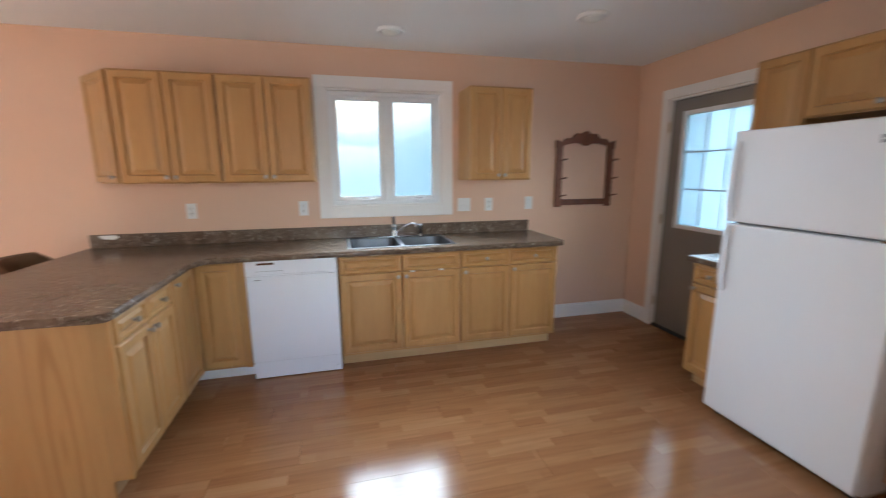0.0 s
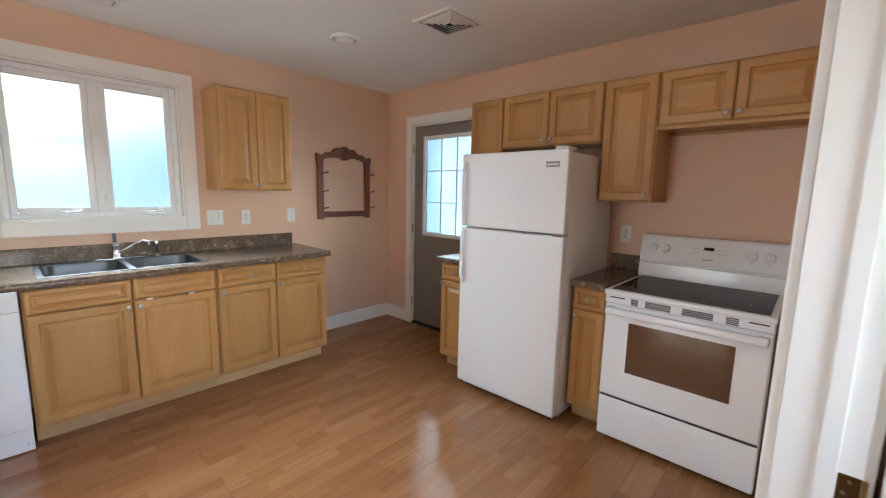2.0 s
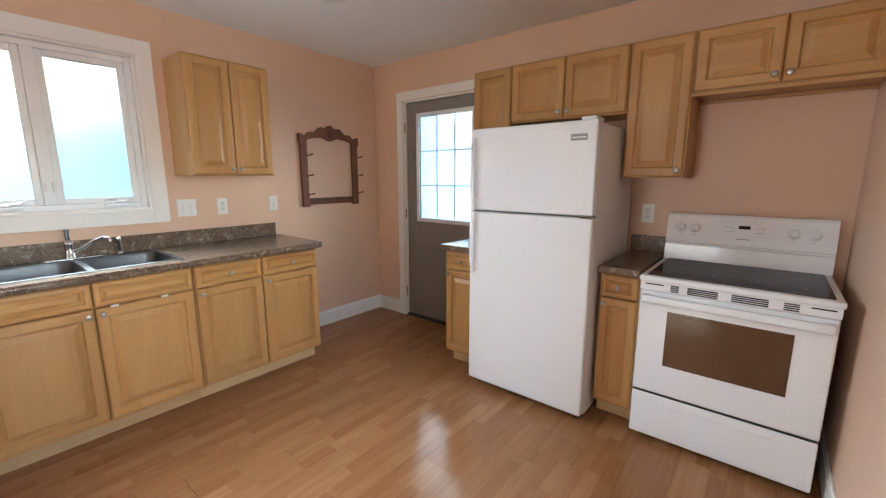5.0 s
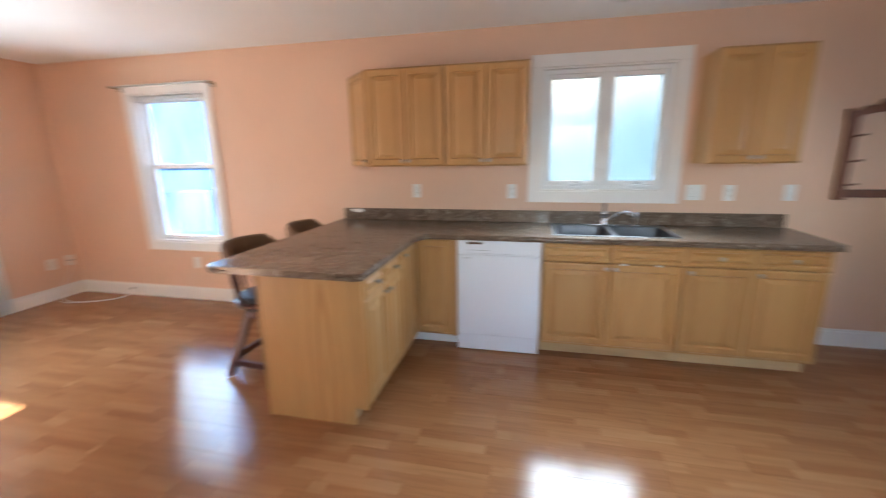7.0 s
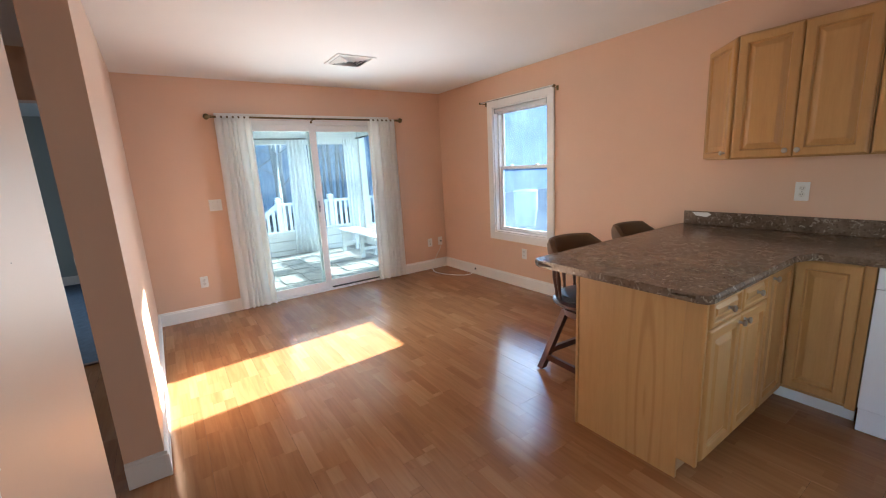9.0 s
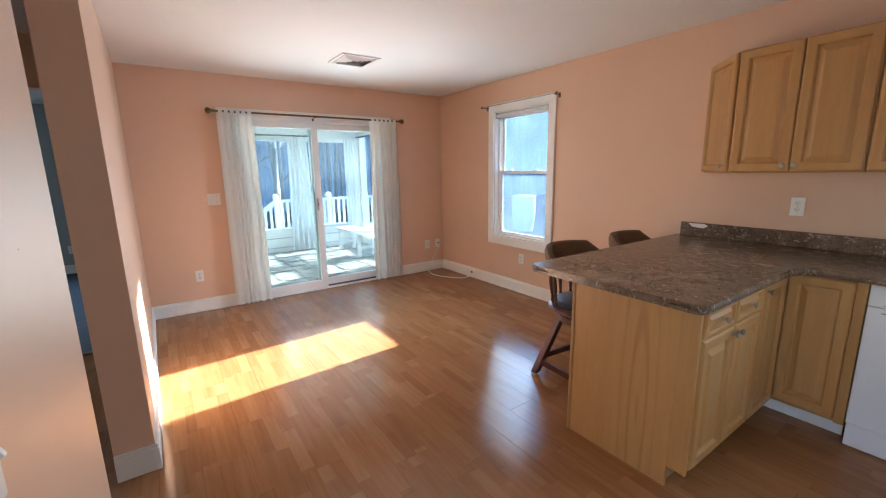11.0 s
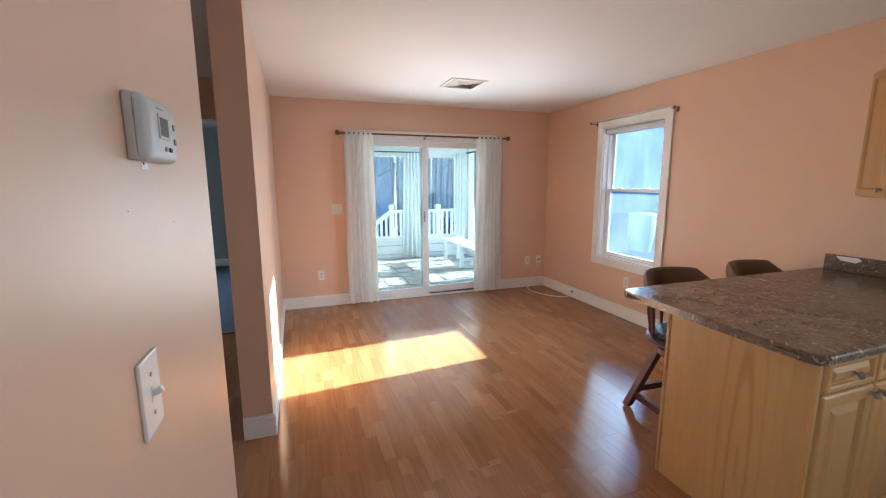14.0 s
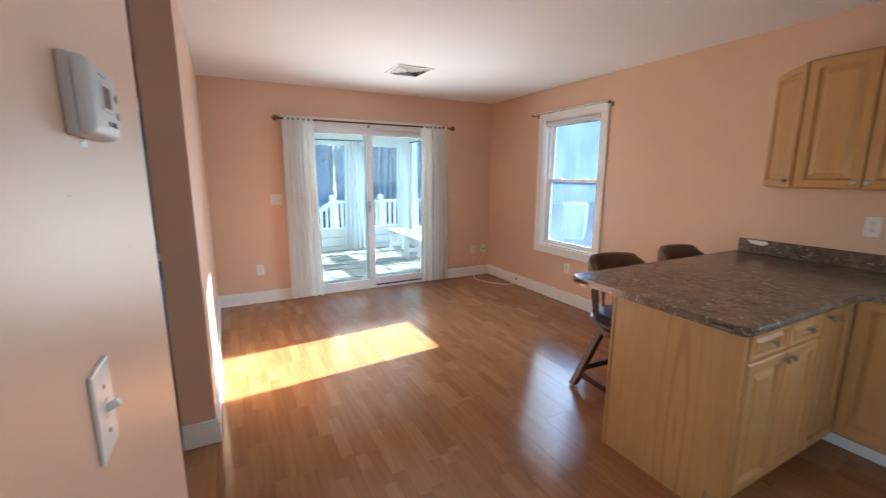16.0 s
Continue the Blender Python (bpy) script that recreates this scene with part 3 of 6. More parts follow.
def dining_window():
    w = thing("window_2", "white double-hung window with dusty panes and a rolled-up blind", "window", kind="structure")
    casing_x(w, *DW, 0.088, 0.0, 0.02)
    x0, x1, z0, z1 = DW
    part("jamb_lining", frame_ring(x0, x1, z0, z1, 0.014, -0.002, T, 0.001), TRIM, w)
    part("window_frame", frame_ring(x0 + 0.014, x1 - 0.014, z0 + 0.014, z1 - 0.014, 0.022, 0.05, 0.13, 0.003), VINYL, w)
    zm = 1.385
    up = part("upper_sash", frame_ring(x0 + 0.036, x1 - 0.036, zm - 0.02, z1 - 0.036, 0.034, 0.098, 0.125, 0.004), VINYL, w)
    part("pane", box(x0 + 0.066, x1 - 0.066, 0.109, 0.114, zm, z1 - 0.066), PANE_DUSTY, up).visible_shadow = False
    lo = part("lower_sash", frame_ring(x0 + 0.036, x1 - 0.036, z0 + 0.036, zm + 0.02, 0.036, 0.064, 0.094, 0.004, 0.024), VINYL, w)
    part("pane", box(x0 + 0.068, x1 - 0.068, 0.077, 0.082, z0 + 0.052, zm - 0.01), PANE_DUSTY, lo).visible_shadow = False
    for c in (x0 + 0.22, x1 - 0.22):
        part("sash_lock", lathe(bmesh.new(), [(0.022, 0), (0.022, 0.006), (0.01, 0.016), (0.003, 0.018)], Matrix.Translation((c, 0.076, zm + 0.02)), 16), VINYL, lo, smooth=True)
    part("sill_nose", box(x0, x1, 0.0, 0.066, z0, z0 + 0.016, 0.003), TRIM, w)
    bl = thing("roller_blind", "white roller blind rolled up at the window's head", "blind")
    part("roll", cyl(bmesh.new(), (x0 + 0.03, 0.026, z1 - 0.042), (x1 - 0.03, 0.026, z1 - 0.042), 0.026, n=24), SHADE, bl, smooth=True)
    part("hem", box(x0 + 0.035, x1 - 0.035, 0.044, 0.047, z1 - 0.085, z1 - 0.04), SHADE, bl)
    for c in (x0 + 0.014, x1 - 0.03):
        part("bracket", box(c, c + 0.016, 0.004, 0.05, z1 - 0.072, z1 - 0.014, 0.002), STEEL, bl)
    r = thing("curtain_rod", "thin pale metal curtain rod on small brackets over the window", "curtain rod")
    z, y = z1 + 0.062, -0.075
    part("rod", cyl(bmesh.new(), (x0 - 0.13, y, z), (x1 + 0.13, y, z), 0.006), NICKEL, r, smooth=True)
    for c in (x0 - 0.12, x1 + 0.12):
        br = box(c - 0.008, c + 0.008, y - 0.004, 0.0, z - 0.012, z - 0.006, 0.001)
        bx(br, c - 0.012, c + 0.012, -0.004, 0.0, z - 0.035, z + 0.012, 0.001)
        part("bracket", br, DARKBRASS, r)
        part("finial", lathe(bmesh.new(), [(0.004, -0.02), (0.012, -0.008), (0.013, 0.002), (0.006, 0.014)], Matrix.Translation((c + (-0.02 if c < -6.4 else 0.02), y, z)) @ Matrix.Rotation(radians(90), 4, "Y"), 14), DARKBRASS, r, smooth=True)


def slider():
    d = thing("door_1", "white two-panel sliding glass patio door, closed", "sliding door", kind="structure")
    y0, y1, _, z1 = SL
    x = WEST
    part("casing_side", box(x, x + 0.02, y0 - 0.07, y0, 0, z1, 0.004), TRIM, d)
    part("casing_side", box(x, x + 0.02, y1, y1 + 0.07, 0, z1, 0.004), TRIM, d)
    part("casing_head", box(x, x + 0.022, y0 - 0.07, y1 + 0.07, z1, 2.092, 0.004), TRIM, d)
    fr = bmesh.new()
    bx(fr, x - 0.13, x - 0.002, y0, y0 + 0.035, 0, z1, 0.003)
    bx(fr, x - 0.13, x - 0.002, y1 - 0.035, y1, 0, z1, 0.003)
    bx(fr, x - 0.13, x - 0.002, y0 + 0.035, y1 - 0.035, z1 - 0.04, z1, 0.003)
    bx(fr, x - 0.13, x - 0.002, y0 + 0.035, y1 - 0.035, 0, 0.028, 0.003)
    part("door_frame", fr, VINYL, d)
    mid = -1.785
    for nm, a, b, xa in (("sliding_panel", y0 + 0.03, mid + 0.045, x - 0.06), ("fixed_panel", mid - 0.045, y1 - 0.03, x - 0.112)):
        bm = bmesh.new()
        w = 0.075
        bx(bm, xa, xa + 0.04, a, a + w, 0.03, z1 - 0.04, 0.004)
        bx(bm, xa, xa + 0.04, b - w, b, 0.03, z1 - 0.04, 0.004)
        bx(bm, xa, xa + 0.04, a + w, b - w, 0.03, 0.03 + 0.085, 0.004)
        bx(bm, xa, xa + 0.04, a + w, b - w, z1 - 0.04 - 0.07, z1 - 0.04, 0.004)
        p = part(nm, bm, VINYL, d)
        part("pane", box(xa + 0.018, xa + 0.022, a + w - 0.01, b - w + 0.01, 0.105, z1 - 0.1), PANE_SLIDER, p).visible_shadow = False
    part("track", box(x - 0.05, x - 0.004, mid + 0.05, y1 - 0.04, 0.028, 0.036, 0.001), BLACK, d, "dark door track")
    part("latch", box(x - 0.02, x - 0.006, mid - 0.022, mid + 0.0, 0.98, 1.12, 0.004), STEEL, d, "small dark latch")
    part("latch_thumb", box(x - 0.008, x + 0.012, mid - 0.016, mid - 0.006, 1.04, 1.06, 0.002), BLACK, d)


def outside_door():
    d = thing("door_2", "taupe painted outside door with a nine-light frosted window, closed", "door", kind="structure")
    y0, y1, _, z1 = OD
    part("casing_side", box(-0.02, 0, y1, y1 + 0.075, 0, z1, 0.004), TRIM, d)
    part("casing_side", box(-0.02, 0, y0 - 0.075, y0, 0, z1, 0.004), TRIM, d)
    part("casing_head", box(-0.022, 0, y0 - 0.075, y1 + 0.075, z1, z1 + 0.078, 0.004), TRIM, d)
    jb = bmesh.new()
    for a, b in ((y0, y0 + 0.018), (y1 - 0.018, y1)):
        bx(jb, 0.0, T, a, b, 0, z1, 0.002)
    bx(jb, 0.0, T, y0 + 0.018, y1 - 0.018, z1 - 0.018, z1, 0.002)
    part("jamb", jb, TRIM, d)
    part("sill", box(0.0, T, y0, y1, -0.005, 0.022, 0.003), BLACK, d)
    ly0, ly1, lz0, lz1 = -1.17, -0.568, 0.985, 1.91
    xa, xb = 0.02, 0.064
    sl = bmesh.new()
    bx(sl, xa, xb, y0 + 0.02, ly0, 0.025, z1 - 0.02, 0.002)
    bx(sl, xa, xb, ly1, y1 - 0.02, 0.025, z1 - 0.02, 0.002)
    bx(sl, xa, xb, ly0, ly1, 0.025, lz0, 0.002)
    bx(sl, xa, xb, ly0, ly1, lz1, z1 - 0.02, 0.002)
    leaf = part("leaf", sl, DOORGREY, d)
    rim = bmesh.new()
    bx(rim, xa - 0.012, xa + 0.004, ly0 - 0.03, ly0 + 0.006, lz0 - 0.03, lz1 + 0.03, 0.005)
    bx(rim, xa - 0.012, xa + 0.004, ly1 - 0.006, ly1 + 0.03, lz0 - 0.03, lz1 + 0.03, 0.005)
    bx(rim, xa - 0.012, xa + 0.004, ly0 + 0.006, ly1 - 0.006, lz0 - 0.03, lz0 + 0.006, 0.005)
    bx(rim, xa - 0.012, xa + 0.004, ly0 + 0.006, ly1 - 0.006, lz1 - 0.006, lz1 + 0.03, 0.005)
    part("light_rim", rim, VINYL, leaf, "white glazing rim")
    for i in range(3):
        for j in range(3):
            a = ly0 + (ly1 - ly0) * i / 3
            c = lz0 + (lz1 - lz0) * j / 3
            part("pane", box(0.038, 0.043, a + 0.002, a + (ly1 - ly0) / 3 - 0.002, c + 0.002, c + (lz1 - lz0) / 3 - 0.002), PANE_DOOR, leaf)
    for i in (1, 2):
        a = ly0 + (ly1 - ly0) * i / 3
        part("muntin", box(0.030, 0.036, a - 0.005, a + 0.005, lz0, lz1), STEEL, leaf)
        c = lz0 + (lz1 - lz0) * i / 3
        part("muntin", box(0.0288, 0.0352, ly0, ly1, c - 0.005, c + 0.005), STEEL, leaf)
    hg = bmesh.new()
    for z in (0.25, 1.02, 1.82):
        cyl(hg, (-0.004, y1 - 0.016, z - 0.045), (-0.004, y1 - 0.016, z + 0.045), 0.006, n=10)
    part("hinge", hg, BRASS, d)


def hall_door():
    """The doorway through which the walk begins: casing, jambs and a door swung back into the hall."""
    d = thing("doorway_casing", "white painted doorway casing and jambs", "door frame", kind="structure")
    x0, x1, _, z1 = HD
    w = 0.075
    for yf, s in ((SOUTH, 1), (SOUTH - 0.13, -1)):
        ya, yb = (yf, yf + 0.02) if s > 0 else (yf - 0.02, yf)
        yk = KSOUTH - SOUTH if s > 0 else 0.0
        part("casing_side", box(x1 - 0.006, x1 + w + 0.025, ya + yk, yb + yk + 0.004, 0, z1, 0.005), TRIM, d)
        part("casing_side", box(x0 - w, x0 + 0.006, ya, yb, 0, z1, 0.004), TRIM, d)
        part("casing_head", box(x0 - w, x1 + w, ya, yb, z1, z1 + w, 0.004), TRIM, d)
    part("jamb", box(x1 - 0.018, x1, SOUTH - 0.13, KSOUTH, 0, z1 - 0.018, 0.002), TRIM, d)
    part("jamb", box(x0, x0 + 0.018, SOUTH - 0.13, SOUTH, 0, z1 - 0.018, 0.002), TRIM, d)
    part("jamb", box(x0, x1, SOUTH - 0.13, SOUTH, z1 - 0.018, z1, 0.002), TRIM, d)
    part("stop", box(x1 - 0.030, x1 - 0.018, SOUTH - 0.085, SOUTH - 0.05, 0, z1 - 0.018, 0.002), TRIM, d)
    for z in (0.28, 0.73, 1.78):
        hg = box(x1 - 0.0205, x1 - 0.018, SOUTH - 0.129, SOUTH - 0.088, z - 0.045, z + 0.045, 0.0008)
        h = part("hinge", hg, DARKBRASS, d, "antique brass butt hinge", smooth=False)
        part("knuckle", cyl(bmesh.new(), (x1 - 0.024, SOUTH - 0.132, z - 0.045), (x1 - 0.024, SOUTH - 0.132, z + 0.045), 0.006, n=12), BRASS, h, smooth=True)
        for dz in (-0.03, 0.0, 0.03):
            part("screw", cyl(bmesh.new(), (x1 - 0.0225, SOUTH - 0.108 + 0.008 * (dz == 0), z + dz), (x1 - 0.0205, SOUTH - 0.108 + 0.008 * (dz == 0), z + dz), 0.0042, n=12), NICKEL, h, smooth=True)
    leaf = thing("door_3", "white painted hall door standing open", "door", at(x1 - 0.03, SOUTH - 0.16, 0.012), kind="structure")
    part("leaf", box(0.0, 0.035, -0.80, -0.0, 0.0, 2.02, 0.003), TRIM, leaf)
    part("knob", lathe(bmesh.new(), [(0.02, 0), (0.02, 0.006), (0.009, 0.012), (0.009, 0.03), (0.026, 0.042), (0.024, 0.058), (0.008, 0.064)], Matrix.Translation((0.0, -0.74, 0.93)) @ Matrix.Rotation(radians(-90), 4, "Y"), 20), BRASS, leaf, smooth=True)


# Unseen window, added so that the hall fill lamp has an opening.
def added_hall_window():
    w = thing("window_3", "unseen white window added opposite the doorway to let in fill light", "window", kind="structure")
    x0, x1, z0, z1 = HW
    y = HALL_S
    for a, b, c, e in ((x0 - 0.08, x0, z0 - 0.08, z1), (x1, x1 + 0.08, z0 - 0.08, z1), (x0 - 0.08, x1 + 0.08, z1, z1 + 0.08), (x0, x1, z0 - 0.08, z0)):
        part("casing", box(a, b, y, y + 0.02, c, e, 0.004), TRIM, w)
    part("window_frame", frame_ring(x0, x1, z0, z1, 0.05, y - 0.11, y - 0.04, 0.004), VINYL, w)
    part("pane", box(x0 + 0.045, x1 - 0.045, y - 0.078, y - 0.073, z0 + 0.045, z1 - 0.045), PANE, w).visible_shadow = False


added_hall_window()
sink_window()
dining_window()
slider()
outside_door()
hall_door()


# ---------------------------------------------------------------- cabinets
def raised_panel(w, h, stile=0.052, t=0.02, arch=0.0):
    """A raised-panel front in the xz plane: from x 0..w, z 0..h, its face at y=-t. arch lifts the left-hand part of the top for a sloped head."""
    bm = bmesh.new()
    s = min(stile, w * 0.24, h * 0.24)
    rings = [(0.0, 0.0), (0.0, t - 0.010), (0.003, t - 0.005), (0.007, t - 0.0015), (0.012, t), (s - 0.006, t), (s - 0.002, t - 0.004), (s, t - 0.010), (s + 0.003, t - 0.014), (s + 0.008, t - 0.014), (min(s + 0.034, w * 0.4, h * 0.4), t - 0.0025), (min(s + 0.036, w * 0.41, h * 0.41), t - 0.002)]
    prev = None
    for o, d in rings:
        ring = []
        for x, z, top in ((o, o, 0), (w - o, o, 0), (w - o, h - o, 0), (o, h - o, 1)):
            ring.append(bm.verts.new((x, -d, z - (arch * (1 - x / w) if top else 0))))
        if prev:
            for k in range(4):
                bm.faces.new((prev[k], prev[(k + 1) % 4], ring[(k + 1) % 4], ring[k]))
        else:
            bm.faces.new(list(reversed(ring)))
        prev = ring
    bm.faces.new(prev)
    return bm


def moved(bm, m):
    bmesh.ops.transform(bm, matrix=m, verts=bm.verts)
    return bm


KNOB = [(0.0085, 0.0), (0.0075, 0.003), (0.0055, 0.008), (0.0065, 0.014), (0.0135, 0.018), (0.0150, 0.023), (0.0120, 0.028), (0.005, 0.030)]


def knob(parent, x, y, z, m=None):
    """A turned metal knob that points to local -y."""
    mm = Matrix.Translation((x, y, z)) @ Matrix.Rotation(radians(90), 4, "X")
    return part("knob", lathe(bmesh.new(), KNOB, (m or Matrix()) @ mm, 18), NICKEL, parent, "brushed nickel knob", smooth=True)


def front(parent, name, x, z, w, h, y, knobs=(), material=None, stile=0.052):
    mat = material or (MAPLE if h > w * 0.9 else MAPLE_X)
    ob = part(name, moved(raised_panel(w, h, stile), Matrix.Translation((x, y, z))), mat, parent)
    for kx, kz in knobs:
        knob(ob, x + kx, y - 0.02, z + kz)
    return ob


def carcass(w, d, z0, z1):
    """A cabinet box whose edges stand round a recessed face, so that the gaps between fronts run deep."""
    bm = bmesh.new()
    bx(bm, 0.001, w - 0.001, -d + 0.014, -0.002, z0, z1)
    for a, b in ((0.001, 0.013), (w - 0.013, w - 0.001)):
        bx(bm, a, b, -d, -d + 0.014, z0, z1)
    for a, b in ((z0, z0 + 0.012), (z1 - 0.012, z1)):
        bx(bm, 0.013, w - 0.013, -d, -d + 0.014, a, b)
    bmesh.ops.remove_doubles(bm, verts=bm.verts, dist=1e-5)
    return bm


def base_cabinet(label, m, w, fronts, depth=0.585, toe=0.105, top=0.868, well=0.0):
    """fronts: (kind, x, z, w, h, knob places)."""
    c = thing("base_cabinet", label, "kitchen cabinet", m)
    body = carcass(w, depth, toe, top - well)
    if well:
        # room for the sink: only the front frame goes up to the worktop
        bx(body, 0.001, w - 0.001, -depth + 0.016, -depth + 0.03, top - well, top)
        for a, b in ((0.001, 0.013), (w - 0.013, w - 0.001)):
            bx(body, a, b, -depth, -depth + 0.016, top - well, top)
    part("body", body, MAPLE, c)
    part("toe_kick", box(0.0, w, -depth + 0.088, -depth + 0.100, 0.0, toe, 0.001), OAKPALE, c, "pale toe-kick board")
    for kind, x, z, fw, fh, kn in fronts:
        front(c, kind, x, z, fw, fh, -depth, kn, stile=0.03 if kind == "drawer_front" else 0.052)
    return c


def wall_cabinet(label, m, w, doors, z0, z1, depth=0.305, rail=0.0):
    c = thing("wall_cabinet", label, "kitchen cabinet", m)
    part("body", carcass(w, depth, z0, z1), MAPLE, c)
    n = doors
    g = 0.004
    dw = (w - 0.012 - g * (n - 1)) / n
    for k in range(n):
        x = 0.006 + k * (dw + g)
        kx = dw - 0.026 if (n == 2 and k == 0) or n == 1 else 0.026
        front(c, "door", x, z0 + 0.006, dw, z1 - z0 - 0.012, -depth, [(kx, 0.036)])
    if rail:
        part("light_rail", box(0.001, w - 0.001, -depth - 0.012, -depth + 0.012, z0 - rail, z0 - 0.0005, 0.003), MAPLE_X, c)
        part("bottom_lip", box(0.001, w - 0.001, -0.02, -0.004, z0 - rail, z0 - 0.0005, 0.003), MAPLE_X, c)
    return c


DR0, DR1 = 0.729, 0.857     # drawer fronts
DO0, DO1 = 0.122, 0.724     # doors under them
DH = DO1 - DO0
FH = DR1 - DR0

# sink wall, from the right-hand end
base_cabinet("honey maple base cabinet with two drawers and two raised-panel doors", at(-1.962, 0), 0.822, [
    ("drawer_front", 0.008, DR0, 0.395, FH, [(0.1975, FH / 2)]), ("drawer_front", 0.409, DR0, 0.408, FH, [(0.204, FH / 2)]),
    ("door", 0.008, DO0, 0.395, DH, [(0.026, DH - 0.03)]), ("door", 0.409, DO0, 0.408, DH, [(0.026, DH - 0.03)])])
sink_base = base_cabinet("honey maple sink base cabinet with two false drawers and doors", at(-2.868, 0), 0.904, [
    ("drawer_front", 0.006, DR0, 0.444, FH, []), ("drawer_front", 0.456, DR0, 0.444, FH, []),
    ("door", 0.006, DO0, 0.444, DH, [(0.418, DH - 0.03)]), ("door", 0.456, DO0, 0.444, DH, [(0.026, DH - 0.03)])], well=0.20)
for cx in (0.515, 0.735):
    part("child_lock", box(cx, cx + 0.034, -0.612, -0.6045, 0.7205, 0.7325, 0.002), PLATE, sink_base, "small white catch tab")
corner = thing("corner_cabinet", "honey maple corner cabinet with one tall raised-panel door", "kitchen cabinet", at(-3.80, 0))
part("body", carcass(0.316, 0.585, 0.105, 0.868), MAPLE, corner)
part("filler_strip", box(0.277, 0.317, -0.604, -0.5855, 0.107, 0.866, 0.002), MAPLE, corner)
part("toe_kick", box(-0.112, 0.304, -0.497, -0.485, 0, 0.105, 0.001), PLATE, corner, "white toe-kick board")
front(corner, "door", 0.012, DO0, 0.262, DR1 - DO0, -0.585)

# peninsula
PEN_Y0 = -1.615
pen = base_cabinet("honey maple peninsula cabinet with two drawers and two doors", at(-4.375, PEN_Y0 + 0.018, 0, PENIN), 0.62, [
    ("drawer_front", 0.010, DR0, 0.298, FH, [(0.149, FH / 2)]), ("drawer_front", 0.312, DR0, 0.298, FH, [(0.149, FH / 2)]),
    ("door", 0.010, DO0, 0.298, DH, [(0.272, DH - 0.03)]), ("door", 0.312, DO0, 0.298, DH, [(0.026, DH - 0.03)])], depth=0.58)
blind = base_cabinet("narrow honey maple cabinet with one tall door", at(-4.375, PEN_Y0 + 0.64, 0, PENIN), 0.365, [
    ("door", 0.008, DO0, 0.325, DR1 - DO0, [(0.026, DR1 - DO0 - 0.04)])], depth=0.58)
panel = thing("end_panel", "large maple veneer panel closing the peninsula's end", "panel")
part("veneer", box(-4.385, -3.865, PEN_Y0, PEN_Y0 + 0.016, 0.0, 0.868, 0.0015, 1), MAPLE_END, panel)
part("veneer_front", box(-3.865, -3.795, PEN_Y0, PEN_Y0 + 0.016, 0.105, 0.868, 0.0015, 1), MAPLE_END, panel)
part("corner_bead", box(-4.402, -4.385, PEN_Y0 - 0.006, PEN_Y0 + 0.016, 0.0, 0.868, 0.004), MAPLE_END, panel)
part("corner_bead", box(-3.797, -3.783, PEN_Y0 - 0.005, PEN_Y0 + 0.014, 0.105, 0.867, 0.004), MAPLE, panel)
back = thing("back_panel", "maple veneer panel along the peninsula's dining side", "panel")
part("veneer", box(-4.40, -4.378, PEN_Y0 + 0.018, -0.02, 0.0, 0.868, 0.001, 1), MAPLE_END, back)

# wall cabinets on the sink wall
U0, U1 = 1.380, 2.112
wall_cabinet("honey maple two-door wall cabinet beside the sink window", at(-1.805, 0), 0.54, 2, U0, U1)
wall_cabinet("honey maple two-door wall cabinet over the dishwasher", at(-3.618, 0), 0.620, 2, U0, U1)
wall_cabinet("honey maple two-door wall cabinet", at(-4.245, 0), 0.625, 2, U0, U1)
ang = thing("angled_wall_cabinet", "angled end wall cabinet in honey maple with one narrow door", "kitchen cabinet")
part("body", prism(bmesh.new(), [(-4.247, -0.302), (-4.247, -0.002), (-4.505, -0.002), (-4.505, -0.02)], U0, U1), MAPLE, ang)
_v = Vector((-4.247, -0.305, 0)) - Vector((-4.51, -0.022, 0))
_m = Matrix.Translation((-4.51, -0.022, 0)) @ Matrix.Rotation(math.atan2(_v.y, _v.x), 4, "Z")
_d = part("door", moved(raised_panel(_v.length - 0.006, U1 - U0 - 0.012, 0.045), _m @ Matrix.Translation((0.002, 0, U0 + 0.006))), MAPLE, ang)
knob(_d, _v.length - 0.035, -0.02, U0 + 0.045, _m)

# east wall: cabinets round the refrigerator and the range
def east(y):
    return at(0, y, 0, EAST)


base_cabinet("narrow honey maple base cabinet with a drawer beside the refrigerator", east(-1.375), 0.298, [
    ("drawer_front", 0.008, DR0, 0.282, FH, [(0.141, FH / 2)]), ("door", 0.008, DO0, 0.282, DH, [(0.026, DH - 0.03)])])
base_cabinet("very narrow honey maple base cabinet beside the range", east(-2.462), 0.206, [
    ("drawer_front", 0.008, DR0, 0.190, FH, [(0.095, FH / 2)]), ("door", 0.008, DO0, 0.190, DH, [(0.022, DH - 0.03)])])
V1 = 2.098
wall_cabinet("narrow honey maple wall cabinet beside the outside door", east(-1.405), 0.306, 1, 1.372, V1)
wall_cabinet("short honey maple two-door cabinet above the refrigerator", east(-1.712), 0.742, 2, 1.728, V1)
wall_cabinet("tall narrow honey maple wall cabinet", east(-2.455), 0.312, 1, 1.366, V1)
wall_cabinet("short honey maple two-door cabinet above the range", east(-2.768), 0.706, 2, 1.795, V1, rail=0.018)

# ---------------------------------------------------------------- worktops
CT0, CT1 = 0.868, 0.905


